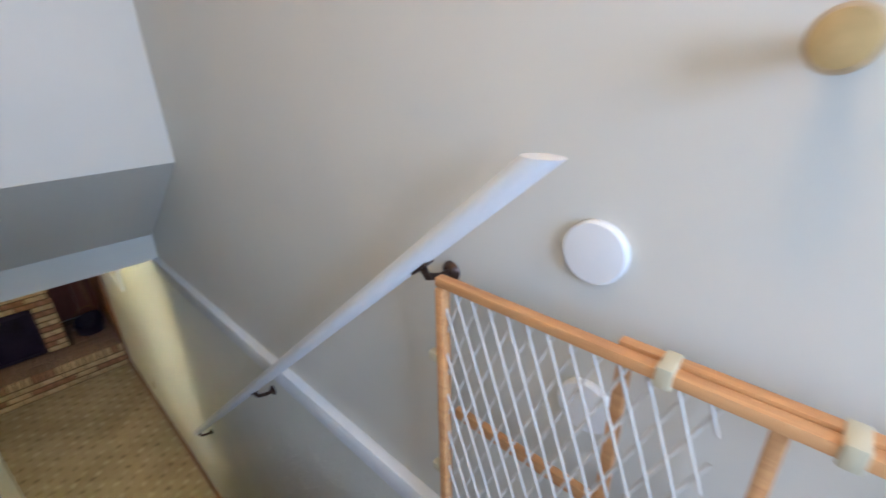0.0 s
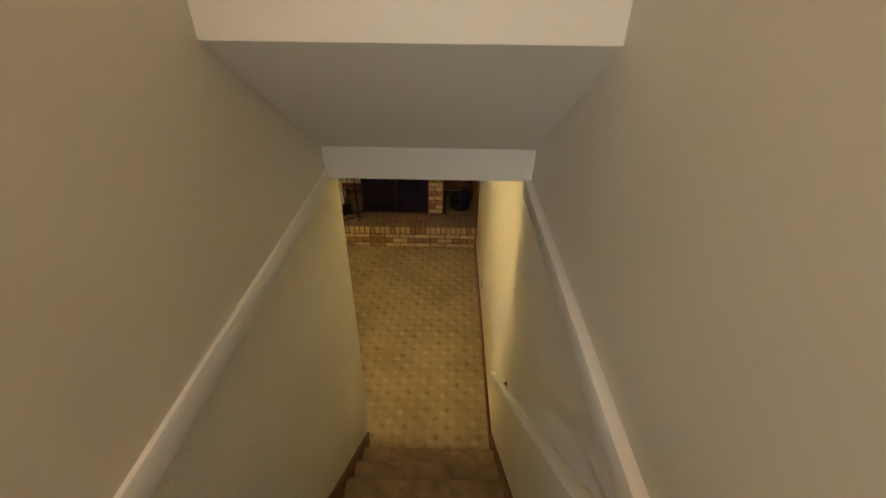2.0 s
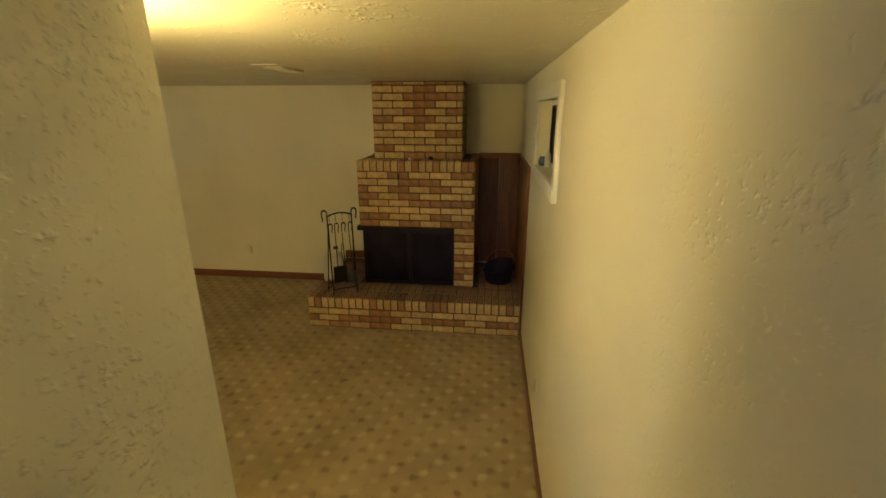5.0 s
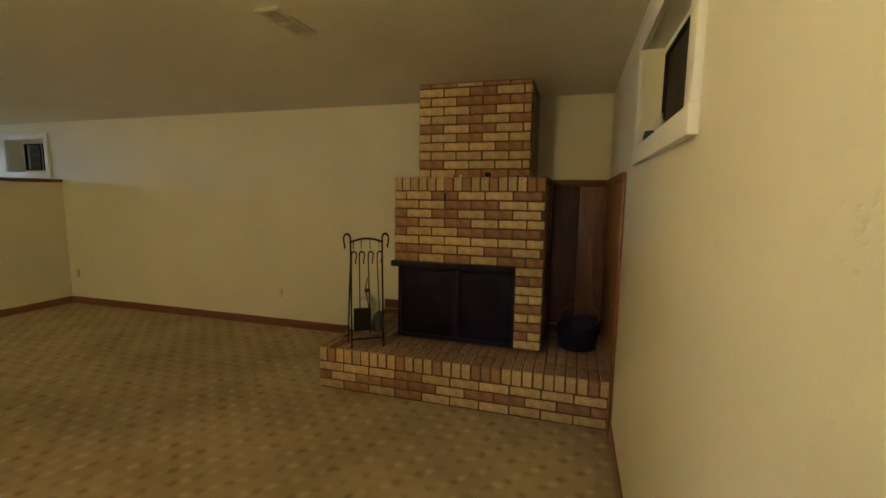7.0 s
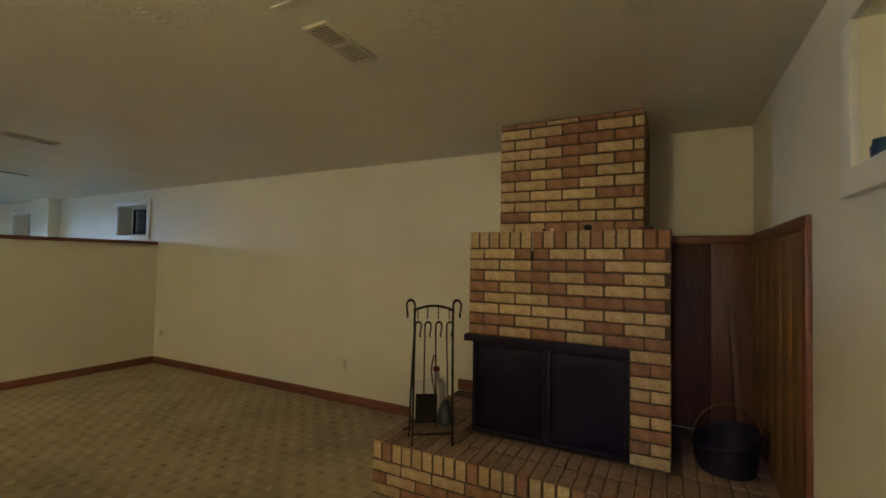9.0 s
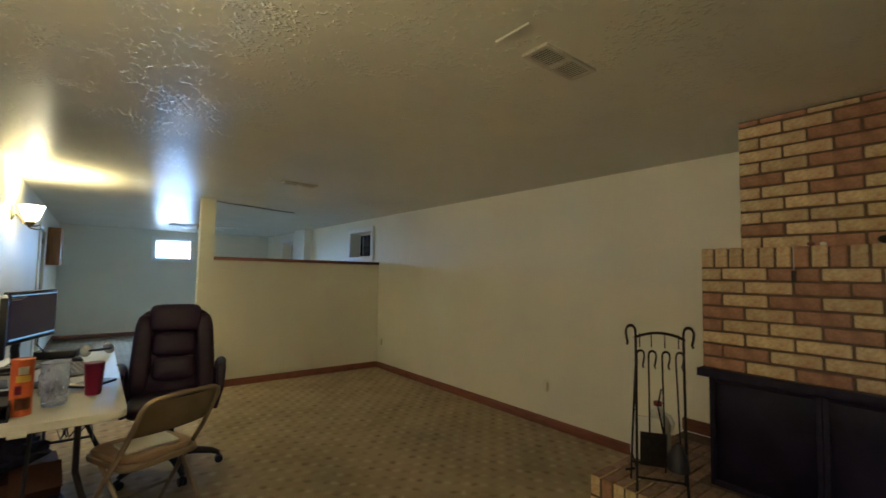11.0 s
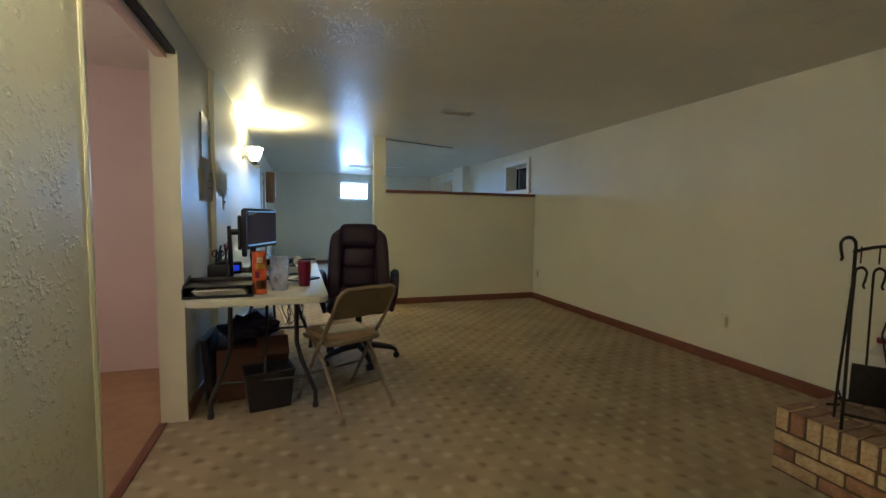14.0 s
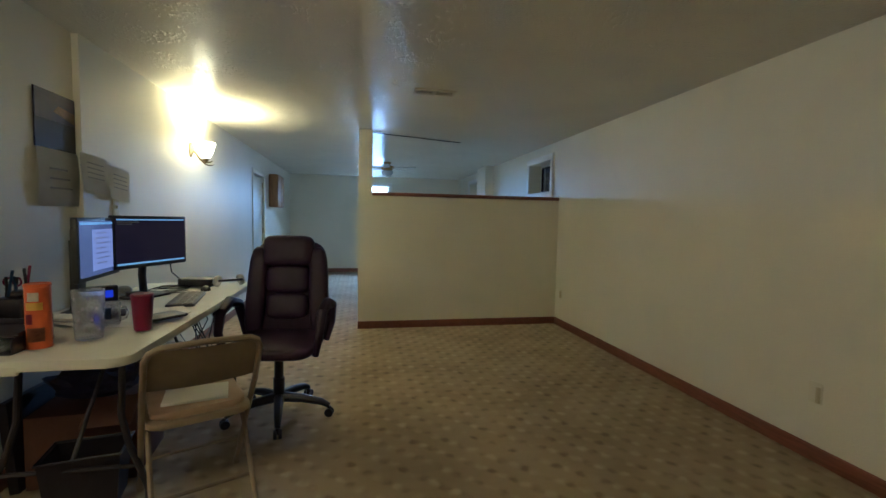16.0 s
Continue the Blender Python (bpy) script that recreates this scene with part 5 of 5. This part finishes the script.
for k, (x, y, a, w, h) in enumerate(((-2.86, -2.56, 12, 0.21, 0.28), (-2.78, -2.68, -18, 0.21, 0.28), (-2.93, -2.74, 30, 0.15, 0.21), (-2.66, -2.60, 40, 0.2, 0.13))):
    bm = B(); bm_box(bm, (0, 0, 0), (w, h, 0.0022), 0)
    solid("loose_paper", bm, M_PAPER if k != 2 else M_PAPER2, "loose sheet of paper lying on the table", "paper", "papers on the table", m=pose(x, y, TZ + 0.0025 + 0.0027 * k, 0, 0, a))
bm = B(); bm_prism(bm, rounded(0.19, 0.13, 0.01), 2, 0, 0.012, 0.003)
solid("notebook", bm, M_PLASTIC, "thin dark notebook on the table", "notebook", m=pose(-2.965, -2.54, TZ + 0.0155, 0, 0, 52))
pebble("desk_speaker", (-2.44, -3.30, TZ + 0.002), 0.05, M_GREYCABLE, "small grey rounded gadget on the table", 0.6)
random.seed(21)
for k in range(7):
    p = Vector((-2.50, -3.25 - 0.06 * k, TZ + 0.008))
    pts = [p + Vector((-0.05 * j + random.uniform(-0.03, 0.03), -0.05 * j * (0.3 + 0.2 * k / 3) + random.uniform(-0.03, 0.03), 0.004 * (j % 2))) for j in range(6)]
    bm = B(); bm_tube(bm, pts, 0.0032, 6)
    solid("cable", bm, M_CABLE, "loose black cable on the table", "cable", "desk cables")

bm = B(); bm_prism(bm, rounded(0.075, 0.15, 0.012), 2, 0, 0.009, 0.002)
solid("mobile_phone", bm, M_BLACK, "black mobile phone lying on loose papers", "phone", m=pose(-2.72, -2.66, TZ + 0.0135, 0, 0, 25))
bm = B(); bm_box(bm, (0, 0, 0.018), (0.09, 0.06, 0.036), 0.006)
solid("power_adapter", bm, M_PLASTIC, "black power adapter among the desk clutter", "adapter", m=pose(-2.55, -3.20, TZ + 0.002, 0, 0, 30))
for k in range(3):
    bm = B(); bm_box(bm, (0.004 * k, -0.006 * k, 0.004 + 0.007 * k), (0.23, 0.11, 0.006), 0.001, Euler((0, 0, radians(9 * k))).to_matrix().to_4x4())
    solid("envelope", bm, M_PAPER2 if k != 1 else M_GREYCABLE, "thin envelope in a small pile on the table", "envelope", "pile of envelopes", m=pose(-2.60, -2.50, TZ + 0.0135, 0, 0, -30))
bm = B(); bm_tube(bm, [(-2.67, -3.40, TZ + 0.235), (-2.66, -3.46, TZ + 0.13), (-2.70, -3.50, TZ + 0.07), (-2.76, -3.50, TZ + 0.06)], 0.004, 8)
solid("cable", bm, M_CABLE, "black cable hanging from the back of a monitor", "cable", "desk cables")

# under the table
bm = B(); span(bm, (-0.22, -0.2, 0), (0.22, 0.2, 0.34), 0.004)
carton = thing("cardboard_box", pose(-2.62, -2.68, 0.002, 0, 0, 6), "brown cardboard box under the folding table", "box")
part("carton", bm, M_CARDBOARD, carton)
bm = B(); bm_box(bm, (-0.12, 0.21, 0.345), (0.2, 0.16, 0.006), 0.001, Euler((radians(-35), 0, 0)).to_matrix().to_4x4()); part("flap", bm, M_CARDBOARD, carton)
bm = B(); span(bm, (-0.07, 0.2005, 0.10), (0.02, 0.2025, 0.22)); part("printed_mark", bm, M_BASE, carton)
bin_ = thing("waste_bin", pose(-2.74, -2.34, 0.002, 0, 0, 12), "black plastic waste bin under the table", "bin")
bm = B()
for z0, z1, s0, s1 in ((0.0, 0.24, 0.105, 0.125),):
    a = [bm.verts.new((sx * s0 * 1.15, sy * s0 * 0.8, z0)) for sx, sy in ((-1, -1), (1, -1), (1, 1), (-1, 1))]
    b = [bm.verts.new((sx * s1 * 1.15, sy * s1 * 0.8, z1)) for sx, sy in ((-1, -1), (1, -1), (1, 1), (-1, 1))]
    c = [bm.verts.new((sx * (s1 - 0.006) * 1.15, sy * (s1 - 0.006) * 0.8, z1)) for sx, sy in ((-1, -1), (1, -1), (1, 1), (-1, 1))]
    d = [bm.verts.new((sx * (s0 - 0.006) * 1.15, sy * (s0 - 0.006) * 0.8, 0.01)) for sx, sy in ((-1, -1), (1, -1), (1, 1), (-1, 1))]
    bm.faces.new(a[::-1]); bm.faces.new(d)
    for k in range(4):
        for u, v in ((a, b), (b, c), (c, d)):
            bm.faces.new((u[k], u[(k + 1) % 4], v[(k + 1) % 4], v[k]))
part("bin_body", bm, M_PLASTIC, bin_)
bm = B(); bm_tube(bm, [(-0.147, -0.103, 0.242), (0.147, -0.103, 0.242), (0.147, 0.103, 0.242), (-0.147, 0.103, 0.242), (-0.147, -0.103, 0.242)], 0.006, 8); part("rim", bm, M_PLASTIC, bin_)
bm = B(); span(bm, (-0.09, -0.2, 0), (0.09, 0.2, 0.40), 0.008)
tower = thing("computer_tower", pose(-2.62, -3.30, 0.002, 0, 0, 0), "black computer tower under the table", "computer")
part("case", bm, M_PLASTIC, tower)
bm = B(); span(bm, (-0.085, 0.2, 0.02), (0.085, 0.208, 0.38), 0.003); part("front_panel", bm, M_BLACK, tower)
bm = B(); bmesh.ops.create_icosphere(bm, subdivisions=3, radius=1)
for v in bm.verts:
    v.co = Vector((v.co.x * 0.19, v.co.y * 0.15, (v.co.z + 1) * 0.08)) * (1 + 0.35 * noise.noise(v.co * 2.3))
z0 = min(v.co.z for v in bm.verts)
for v in bm.verts:
    v.co.z -= z0
solid("crumpled_bag", bm, M_CLOTH, "dark crumpled cloth bag on the cardboard box", "bag", m=pose(-2.60, -2.70, 0.345))
bm = B(); span(bm, (-0.02, -0.18, 0), (0.02, 0.18, 0.42), 0.003)
solid("leaning_panel", bm, M_PLASTIC, "dark flat panel leaning on the wall under the table", "panel", m=pose(-2.39, -2.62, 0.002, 0, 5, 0))
random.seed(31)
for k in range(12):
    x, y = -2.75 + random.uniform(-0.2, 0.15), -3.12 - random.uniform(0, 0.5)
    pts = [Vector((x + 0.05 * math.sin(j * 1.3 + k), y + 0.03 * j * (1 if k % 2 else -1), 0.70 - 0.11 * j + 0.03 * math.cos(j + k))) for j in range(5)]
    bm = B(); bm_tube(bm, [Vector((x, y, TZ - 0.037))] + pts, 0.0035, 6)
    solid("cable", bm, M_CABLE if k % 3 else M_GREYCABLE, "tangled cable hanging under the table", "cable", "hanging cables")

# ---- folding chair ----
chair = thing("folding_chair", pose(-3.325, -2.03, 0.001, 0, 0, 206) @ Matrix.Diagonal((1, 1, 1.025, 1)), "tan metal folding chair with a padded vinyl seat", "chair")
hw = 0.205
for s in (-1, 1):
    bm = B(); bm_tube(bm, [(s * hw, 0.50, 0.012), (s * hw, 0.26, 0.36), (s * (hw - 0.002), 0.10, 0.56), (s * (hw - 0.006), 0.0, 0.72), (s * (hw - 0.02), -0.018, 0.752), (s * (hw - 0.05), -0.024, 0.768), (0, -0.03, 0.774)], 0.0125, 10)
    part("frame_tube", bm, M_CHAIR, chair)
    bm = B(); bm_tube(bm, [(s * (hw - 0.022), -0.02, 0.012), (s * (hw - 0.022), 0.20, 0.30), (s * (hw - 0.022), 0.34, 0.42)], 0.011, 10)
    part("rear_leg", bm, M_CHAIR, chair)
    for c in ((s * hw, 0.50), (s * (hw - 0.022), -0.02)):
        bm = B(); bm_lathe(bm, [(0, 0), (0.016, 0), (0.016, 0.03), (0.0125, 0.034)], (c[0], c[1], 0), 12); part("foot_cap", bm, M_CHAIR, chair)
bm = B()
g = []
for j in range(7):
    t = j / 6
    z = 0.585 + 0.175 * t
    row = []
    for i in range(9):
        u = -1 + 2 * i / 8
        row.append(bm.verts.new((u * (hw - 0.012), 0.085 - 0.105 * t - 0.030 * (1 - u * u), z)))
    g.append(row)
for a, b in zip(g, g[1:]):
    for i in range(8):
        bm.faces.new((a[i], a[i + 1], b[i + 1], b[i]))
bmesh.ops.solidify(bm, geom=bm.faces[:], thickness=0.010)
part("backrest", bm, M_CHAIR, chair)
bm = B(); bm_prism(bm, rounded(0.385, 0.39, 0.05, 6, 0, 0.30), 2, 0.415, 0.440, 0.008); part("seat_pan", bm, M_CHAIR, chair)
bm = B(); bm_prism(bm, rounded(0.355, 0.35, 0.05, 6, 0, 0.31), 2, 0.440, 0.468, 0.012); part("seat_pad", bm, M_VINYLSEAT, chair, "tan padded vinyl seat")
for y, z in ((0.36, 0.20), (0.09, 0.15)):
    bm = B(); bm_tube(bm, [(-hw + 0.02, y, z), (hw - 0.02, y, z)], 0.008, 8); part("crossbar", bm, M_CHAIR, chair)
bm = B(); bm_box(bm, (0, 0, 0.006), (0.25, 0.18, 0.012), 0.002)
solid("paper_pad", bm, M_PAPER, "white paper pad lying on the folding chair seat", "paper", m=pose(-3.205, -2.28, 0.4815, 0, 0, 15))

# ---- office chair ----
oc = thing("office_chair", pose(-3.41, -3.10, 0.001, 0, 0, -8), "dark burgundy leather office chair with padded high back", "chair")


def cushion(bm, w, h, d, c, rot=None, soft=0.4):
    """A padded block w by d by h with swelling faces and rounded corners."""
    m = Matrix.Translation(c) @ (rot if rot else Matrix())
    def pw(a, e):
        return math.copysign(abs(a) ** e, a)
    rings = []
    for k in range(17):
        u = -math.pi / 2 + math.pi * k / 16
        if k in (0, 16):
            rings.append([bm.verts.new(m @ Vector((0, math.copysign(d / 2, u), 0)))])
            continue
        cu = pw(math.cos(u), 0.55)
        rings.append([bm.verts.new(m @ Vector((w / 2 * cu * pw(math.cos(v), soft), d / 2 * pw(math.sin(u), 0.7), h / 2 * cu * pw(math.sin(v), soft)))) for v in [2 * math.pi * q / 36 for q in range(36)]])
    for a, b in zip(rings, rings[1:]):
        for q in range(36):
            f = []
            for vert in (a[q % len(a)], a[(q + 1) % len(a)], b[(q + 1) % len(b)], b[q % len(b)]):
                if vert not in f:
                    f.append(vert)
            bm.faces.new(f)
    bmesh.ops.recalc_face_normals(bm, faces=bm.faces[:])
    return bm


# local +y is forward
bm = B(); cushion(bm, 0.50, 0.66, 0.09, (0, -0.245, 0.785), Euler((radians(8), 0, 0)).to_matrix().to_4x4(), 0.42); part("backrest", bm, M_LEATHER, oc)
tilt = Euler((radians(8), 0, 0)).to_matrix().to_4x4()
bm = B(); cushion(bm, 0.335, 0.21, 0.12, (0, -0.225, 1.045), tilt, 0.38); part("headrest", bm, M_LEATHER, oc, "raised padded headrest roll")
for z, h, w in ((0.855, 0.19, 0.29), (0.68, 0.18, 0.28)):
    bm = B(); cushion(bm, w, h, 0.09, (0, -0.195 - (z - 0.8) * 0.14, z), tilt, 0.5); part("back_pad", bm, M_LEATHER, oc)
for s in (-1, 1):
    bm = B(); cushion(bm, 0.125, 0.60, 0.11, (s * 0.205, -0.20, 0.775), tilt @ Euler((0, radians(s * -3), 0)).to_matrix().to_4x4(), 0.55); part("side_bolster", bm, M_LEATHER, oc)
bm = B(); cushion(bm, 0.52, 0.50, 0.11, (0, 0.03, 0.475), Euler((radians(90), 0, 0)).to_matrix().to_4x4(), 0.4); part("seat", bm, M_LEATHER, oc)
for s in (-1, 1):
    bm = B(); bm_tube(bm, [(s * 0.26, -0.17, 0.45), (s * 0.295, -0.18, 0.58), (s * 0.305, -0.14, 0.70), (s * 0.305, 0.0, 0.735), (s * 0.30, 0.13, 0.70), (s * 0.295, 0.18, 0.58), (s * 0.265, 0.15, 0.44)], [0.022, 0.026, 0.032, 0.036, 0.032, 0.025, 0.02], 10)
    part("armrest", bm, M_LEATHER, oc)
bm = B(); bm_lathe(bm, [(0, 0.10), (0.035, 0.10), (0.035, 0.25), (0.028, 0.255), (0.028, 0.40), (0.10, 0.405), (0.10, 0.425), (0, 0.425)], n=18); part("column", bm, M_PLASTIC, oc)
for k in range(5):
    a = radians(72 * k + 34)
    d = Vector((math.cos(a), math.sin(a), 0))
    bm = B(); bm_tube(bm, [d * 0.02 + Vector((0, 0, 0.125)), d * 0.15 + Vector((0, 0, 0.118)), d * 0.27 + Vector((0, 0, 0.095)), d * 0.32 + Vector((0, 0, 0.07))], [0.032, 0.027, 0.022, 0.016], 10)
    part("base_arm", bm, M_PLASTIC, oc)
    bm = B()
    for s in (-0.014, 0.014):
        bm_lathe(bm, [(0, -0.009), (0.026, -0.009), (0.028, 0), (0.026, 0.009), (0, 0.009)], (0, 0, 0), 16, Matrix.Translation(d * 0.32 + Vector((0, 0, 0.028)) + Vector((-d.y, d.x, 0)) * s) @ Euler((radians(90), 0, a)).to_matrix().to_4x4())
    bm_tube(bm, [d * 0.32 + Vector((0, 0, 0.03)), d * 0.32 + Vector((0, 0, 0.065))], 0.012, 8)
    part("castor", bm, M_PLASTIC, oc)

# ---- back room ----
bm = B(); bm_tube(bm, [(-4.06, -5.44, ZC - 0.006), (-4.28, -5.52, ZC - 0.010), (-4.55, -5.60, ZC - 0.007), (-4.92, -5.74, ZC - 0.006), (-5.20, -5.82, ZC - 0.003)], 0.005, 6)
solid("ceiling_cable", bm, M_CABLE, "thin dark cable tacked across the ceiling", "cable")
fan = thing("ceiling_fan", pose(-4.40, -8.1, ZC), "small ceiling fan with a frosted light bowl", "ceiling fan")
bm = B(); bm_lathe(bm, [(0, -0.001), (0.07, -0.001), (0.065, -0.03), (0.03, -0.045), (0.11, -0.07), (0.12, -0.10), (0.10, -0.135), (0.05, -0.15), (0, -0.15)], n=24); part("motor", bm, M_BRASS, fan)
for k in range(5):
    bm = B(); bm_box(bm, (0, 0, 0), (0.42, 0.12, 0.008), 0.003, Euler((radians(10), 0, 0)).to_matrix().to_4x4())
    mm = Euler((0, 0, radians(72 * k + 10))).to_matrix().to_4x4() @ Matrix.Translation((0.32, 0, -0.105))
    for v in bm.verts:
        v.co = mm @ v.co
    part("blade", bm, M_WHITE, fan)
bm = B(); bm_lathe(bm, [(0.06, -0.15), (0.105, -0.165), (0.10, -0.20), (0.065, -0.24), (0.012, -0.262), (0.010, -0.275), (0, -0.278)], n=24); part("light_bowl", bm, M_SMOKE, fan, "unlit frosted bowl")

cab = thing("wall_cabinet", pose(XN2 - 0.001, -8.75, 1.46), "small brown wooden cabinet hung on the wall", "cabinet")
bm = B(); span(bm, (-0.14, -0.3, 0), (0, 0.3, 0.58), 0.003); part("carcass", bm, M_PANEL, cab)
for y0, y1 in ((-0.295, -0.003), (0.003, 0.295)):
    bm = B(); span(bm, (-0.158, y0, 0.005), (-0.141, y1, 0.575), 0.003); d = part("door", bm, M_PANEL, cab)
    bm = B(); bm_lathe(bm, [(0, 0), (0.006, 0), (0.011, 0.012), (0, 0.018)], (0, 0, 0), 12, pose(-0.159, (y0 + y1) / 2, 0.10, 0, -90, 0)); part("knob", bm, M_BRASS, d)
fd = thing("far_door", pose(XN2 + 0.02, FDOOR[0] + 0.034, 0.005, 0, 0, -3), "cream painted door almost closed in the far doorway", "door")
bm = B(); span(bm, (0.005, -0.018, 0), (0.035, 0.72, 1.92), 0.003); leaf = part("leaf", bm, M_CREAM, fd)
for z in (0.3, 1.0, 1.75):
    bm = B(); bm_tube(bm, [(0.0, -0.022, z), (0.0, -0.022, z + 0.09)], 0.007, 8); part("hinge", bm, M_BRASS, fd)

# ---- stair fittings ----
rail = thing("handrail", pose(0, 0, 0), "round white handrail on brackets along the stair wall", "handrail")
YY = 1.098
p0, p1 = Vector((-2.03, YY, 1.044)), Vector((0.600, YY, 3.327))
d = (p1 - p0).normalized()
bm = B()
n = 18
r = 0.0205
side, up = Vector((0, 1, 0)), Vector((-d.z, 0, d.x))
ra, rb = [], []
for k in range(n):
    off = r * (math.cos(2 * math.pi * k / n) * side + math.sin(2 * math.pi * k / n) * up)
    a = p0 + off
    b = p1 + off
    ra.append(bm.verts.new(a))
    rb.append(bm.verts.new(b + d * ((p1.z - b.z) / d.z)))
for k in range(n):
    bm.faces.new((ra[k], ra[(k + 1) % n], rb[(k + 1) % n], rb[k]))
bm.faces.new(ra); bm.faces.new(rb)
part("rail", bm, M_WHITE, rail, "white painted round rail with its top cut level")
for x in (-1.93, -0.634, 0.376):
    z = p0.z + (x - p0.x) * d.z / d.x
    bm = B(); bm_tube(bm, [(x, YY, z - 0.026), (x, YY + 0.012, z - 0.05), (x, YY + 0.045, z - 0.062), (x, YR - 0.006, z - 0.062)], 0.0075, 8)
    bm_lathe(bm, [(0, 0), (0.021, 0), (0.019, 0.005), (0.010, 0.012), (0, 0.012)], (0, 0, 0), 16, Matrix.Translation((x, YR - 0.0005, z - 0.062)) @ Euler((radians(90), 0, 0)).to_matrix().to_4x4())
    bm_box(bm, (x, YY, z - 0.027), (0.05, 0.02, 0.005), 0.001, Euler((0, -math.atan2(d.z, d.x), 0)).to_matrix().to_4x4())
    part("bracket", bm, M_BRONZE, rail, "dark metal wall bracket")

gate = thing("baby_gate", pose(0, 0, 0), "pine baby gate with white diamond mesh folded against the wall", "baby gate")
GX0, GX1, GZ0, GZ1, GY = 0.424, 1.475, 2.40, 3.110, 1.09
bm = B(); span(bm, (GX0, GY - 0.012, GZ1 - 0.017), (GX1 - 0.3, GY + 0.008, GZ1), 0.003); part("top_rail", bm, M_PINE, gate)
bm = B(); span(bm, (GX0 + 0.30, GY + 0.009, GZ1 - 0.018), (GX1, GY + 0.026, GZ1 + 0.004), 0.003); part("sliding_rail", bm, M_PINE, gate)
for x in (GX0 + 0.352, GX0 + 0.515):
    bm = B(); span(bm, (x, GY - 0.015, GZ1 - 0.023), (x + 0.020, GY + 0.029, GZ1 + 0.006), 0.003); part("clip", bm, M_IVORY, gate, "cream plastic clip")
bm = B(); span(bm, (GX0, GY - 0.012, GZ0), (GX1 - 0.3, GY + 0.012, GZ0 + 0.03), 0.004); part("bottom_rail", bm, M_PINE, gate)
for x in (GX0, GX1 - 0.33):
    bm = B(); span(bm, (x, GY - 0.0125, GZ0 + 0.03), (x + 0.018, GY + 0.0085, GZ1 - 0.02), 0.003); part("stile", bm, M_PINE, gate)
bm = B(); span(bm, (GX0 + 0.02, GY + 0.013, 2.80), (GX0 + 0.56, GY + 0.028, 2.825), 0.004); part("middle_rail", bm, M_PINE, gate, "pine rail of the sliding panel")
for x in (GX0 + 0.30, GX0 + 0.465):
    bm = B(); span(bm, (x, GY + 0.0135, GZ0 + 0.03), (x + 0.018, GY + 0.0275, GZ1 - 0.02), 0.003); part("inner_stile", bm, M_PINE, gate)
# strands of the mesh cross in tall diamonds
bm = B()
lo, hi = GX0 + 0.016, GX0 + 0.425
za, zb = GZ0 + 0.03, GZ1 - 0.016
run = 0.37
for s in (-1, 1):
    x = lo - (zb - za) * run
    while x < hi + (zb - za) * run:
        xa, xb = (x, x + s * (zb - za) * run)
        t0 = max(0.0, min((lo - xa) / (xb - xa), (hi - xa) / (xb - xa)))
        t1 = min(1.0, max((lo - xa) / (xb - xa), (hi - xa) / (xb - xa)))
        if t1 - t0 > 0.02:
            bm_tube(bm, [(xa + (xb - xa) * t, GY + 0.0015 * s, za + (zb - za) * t) for t in (t0, t1)], 0.0026, 6, False)
        x += 0.034
mesh_ob = part("mesh", bm, M_MESH, gate, "white plastic diamond mesh")
for x in (GX0 - 0.012,):
    for z in (2.66, 2.94):
        bm = B(); bm_box(bm, (x, GY, z), (0.024, 0.016, 0.02), 0.003); part("catch", bm, M_IVORY, gate)
for c in ((0.651, 3.189), (0.668, 2.925)):
    bm = B(); bm_lathe(bm, [(0, 0), (0.047, 0), (0.047, 0.010), (0.044, 0.013), (0.040, 0.0135), (0, 0.0135)], n=32, m=Matrix.Translation((c[0], YR - 0.0005, c[1])) @ Euler((radians(90), 0, 0)).to_matrix().to_4x4())
    solid("wall_bumper", bm, M_WHITE, "round white plastic door bumper on the stair wall", "wall bumper", "wall bumpers")
# round knob on a short neck, fixed to the landing wall
knob = thing("wall_hook", pose(0.850, YR - 0.001, 3.447, 90, 0, 0), "round brass and white knob fixed to the landing wall", "wall hook")
bm = B(); bm_lathe(bm, [(0, 0), (0.022, 0), (0.022, 0.004), (0.012, 0.008), (0.010, 0.02), (0.018, 0.028), (0.0265, 0.045), (0.027, 0.055), (0.022, 0.068), (0, 0.072)], n=28)
part("knob_ball", bm, M_KNOB, knob)
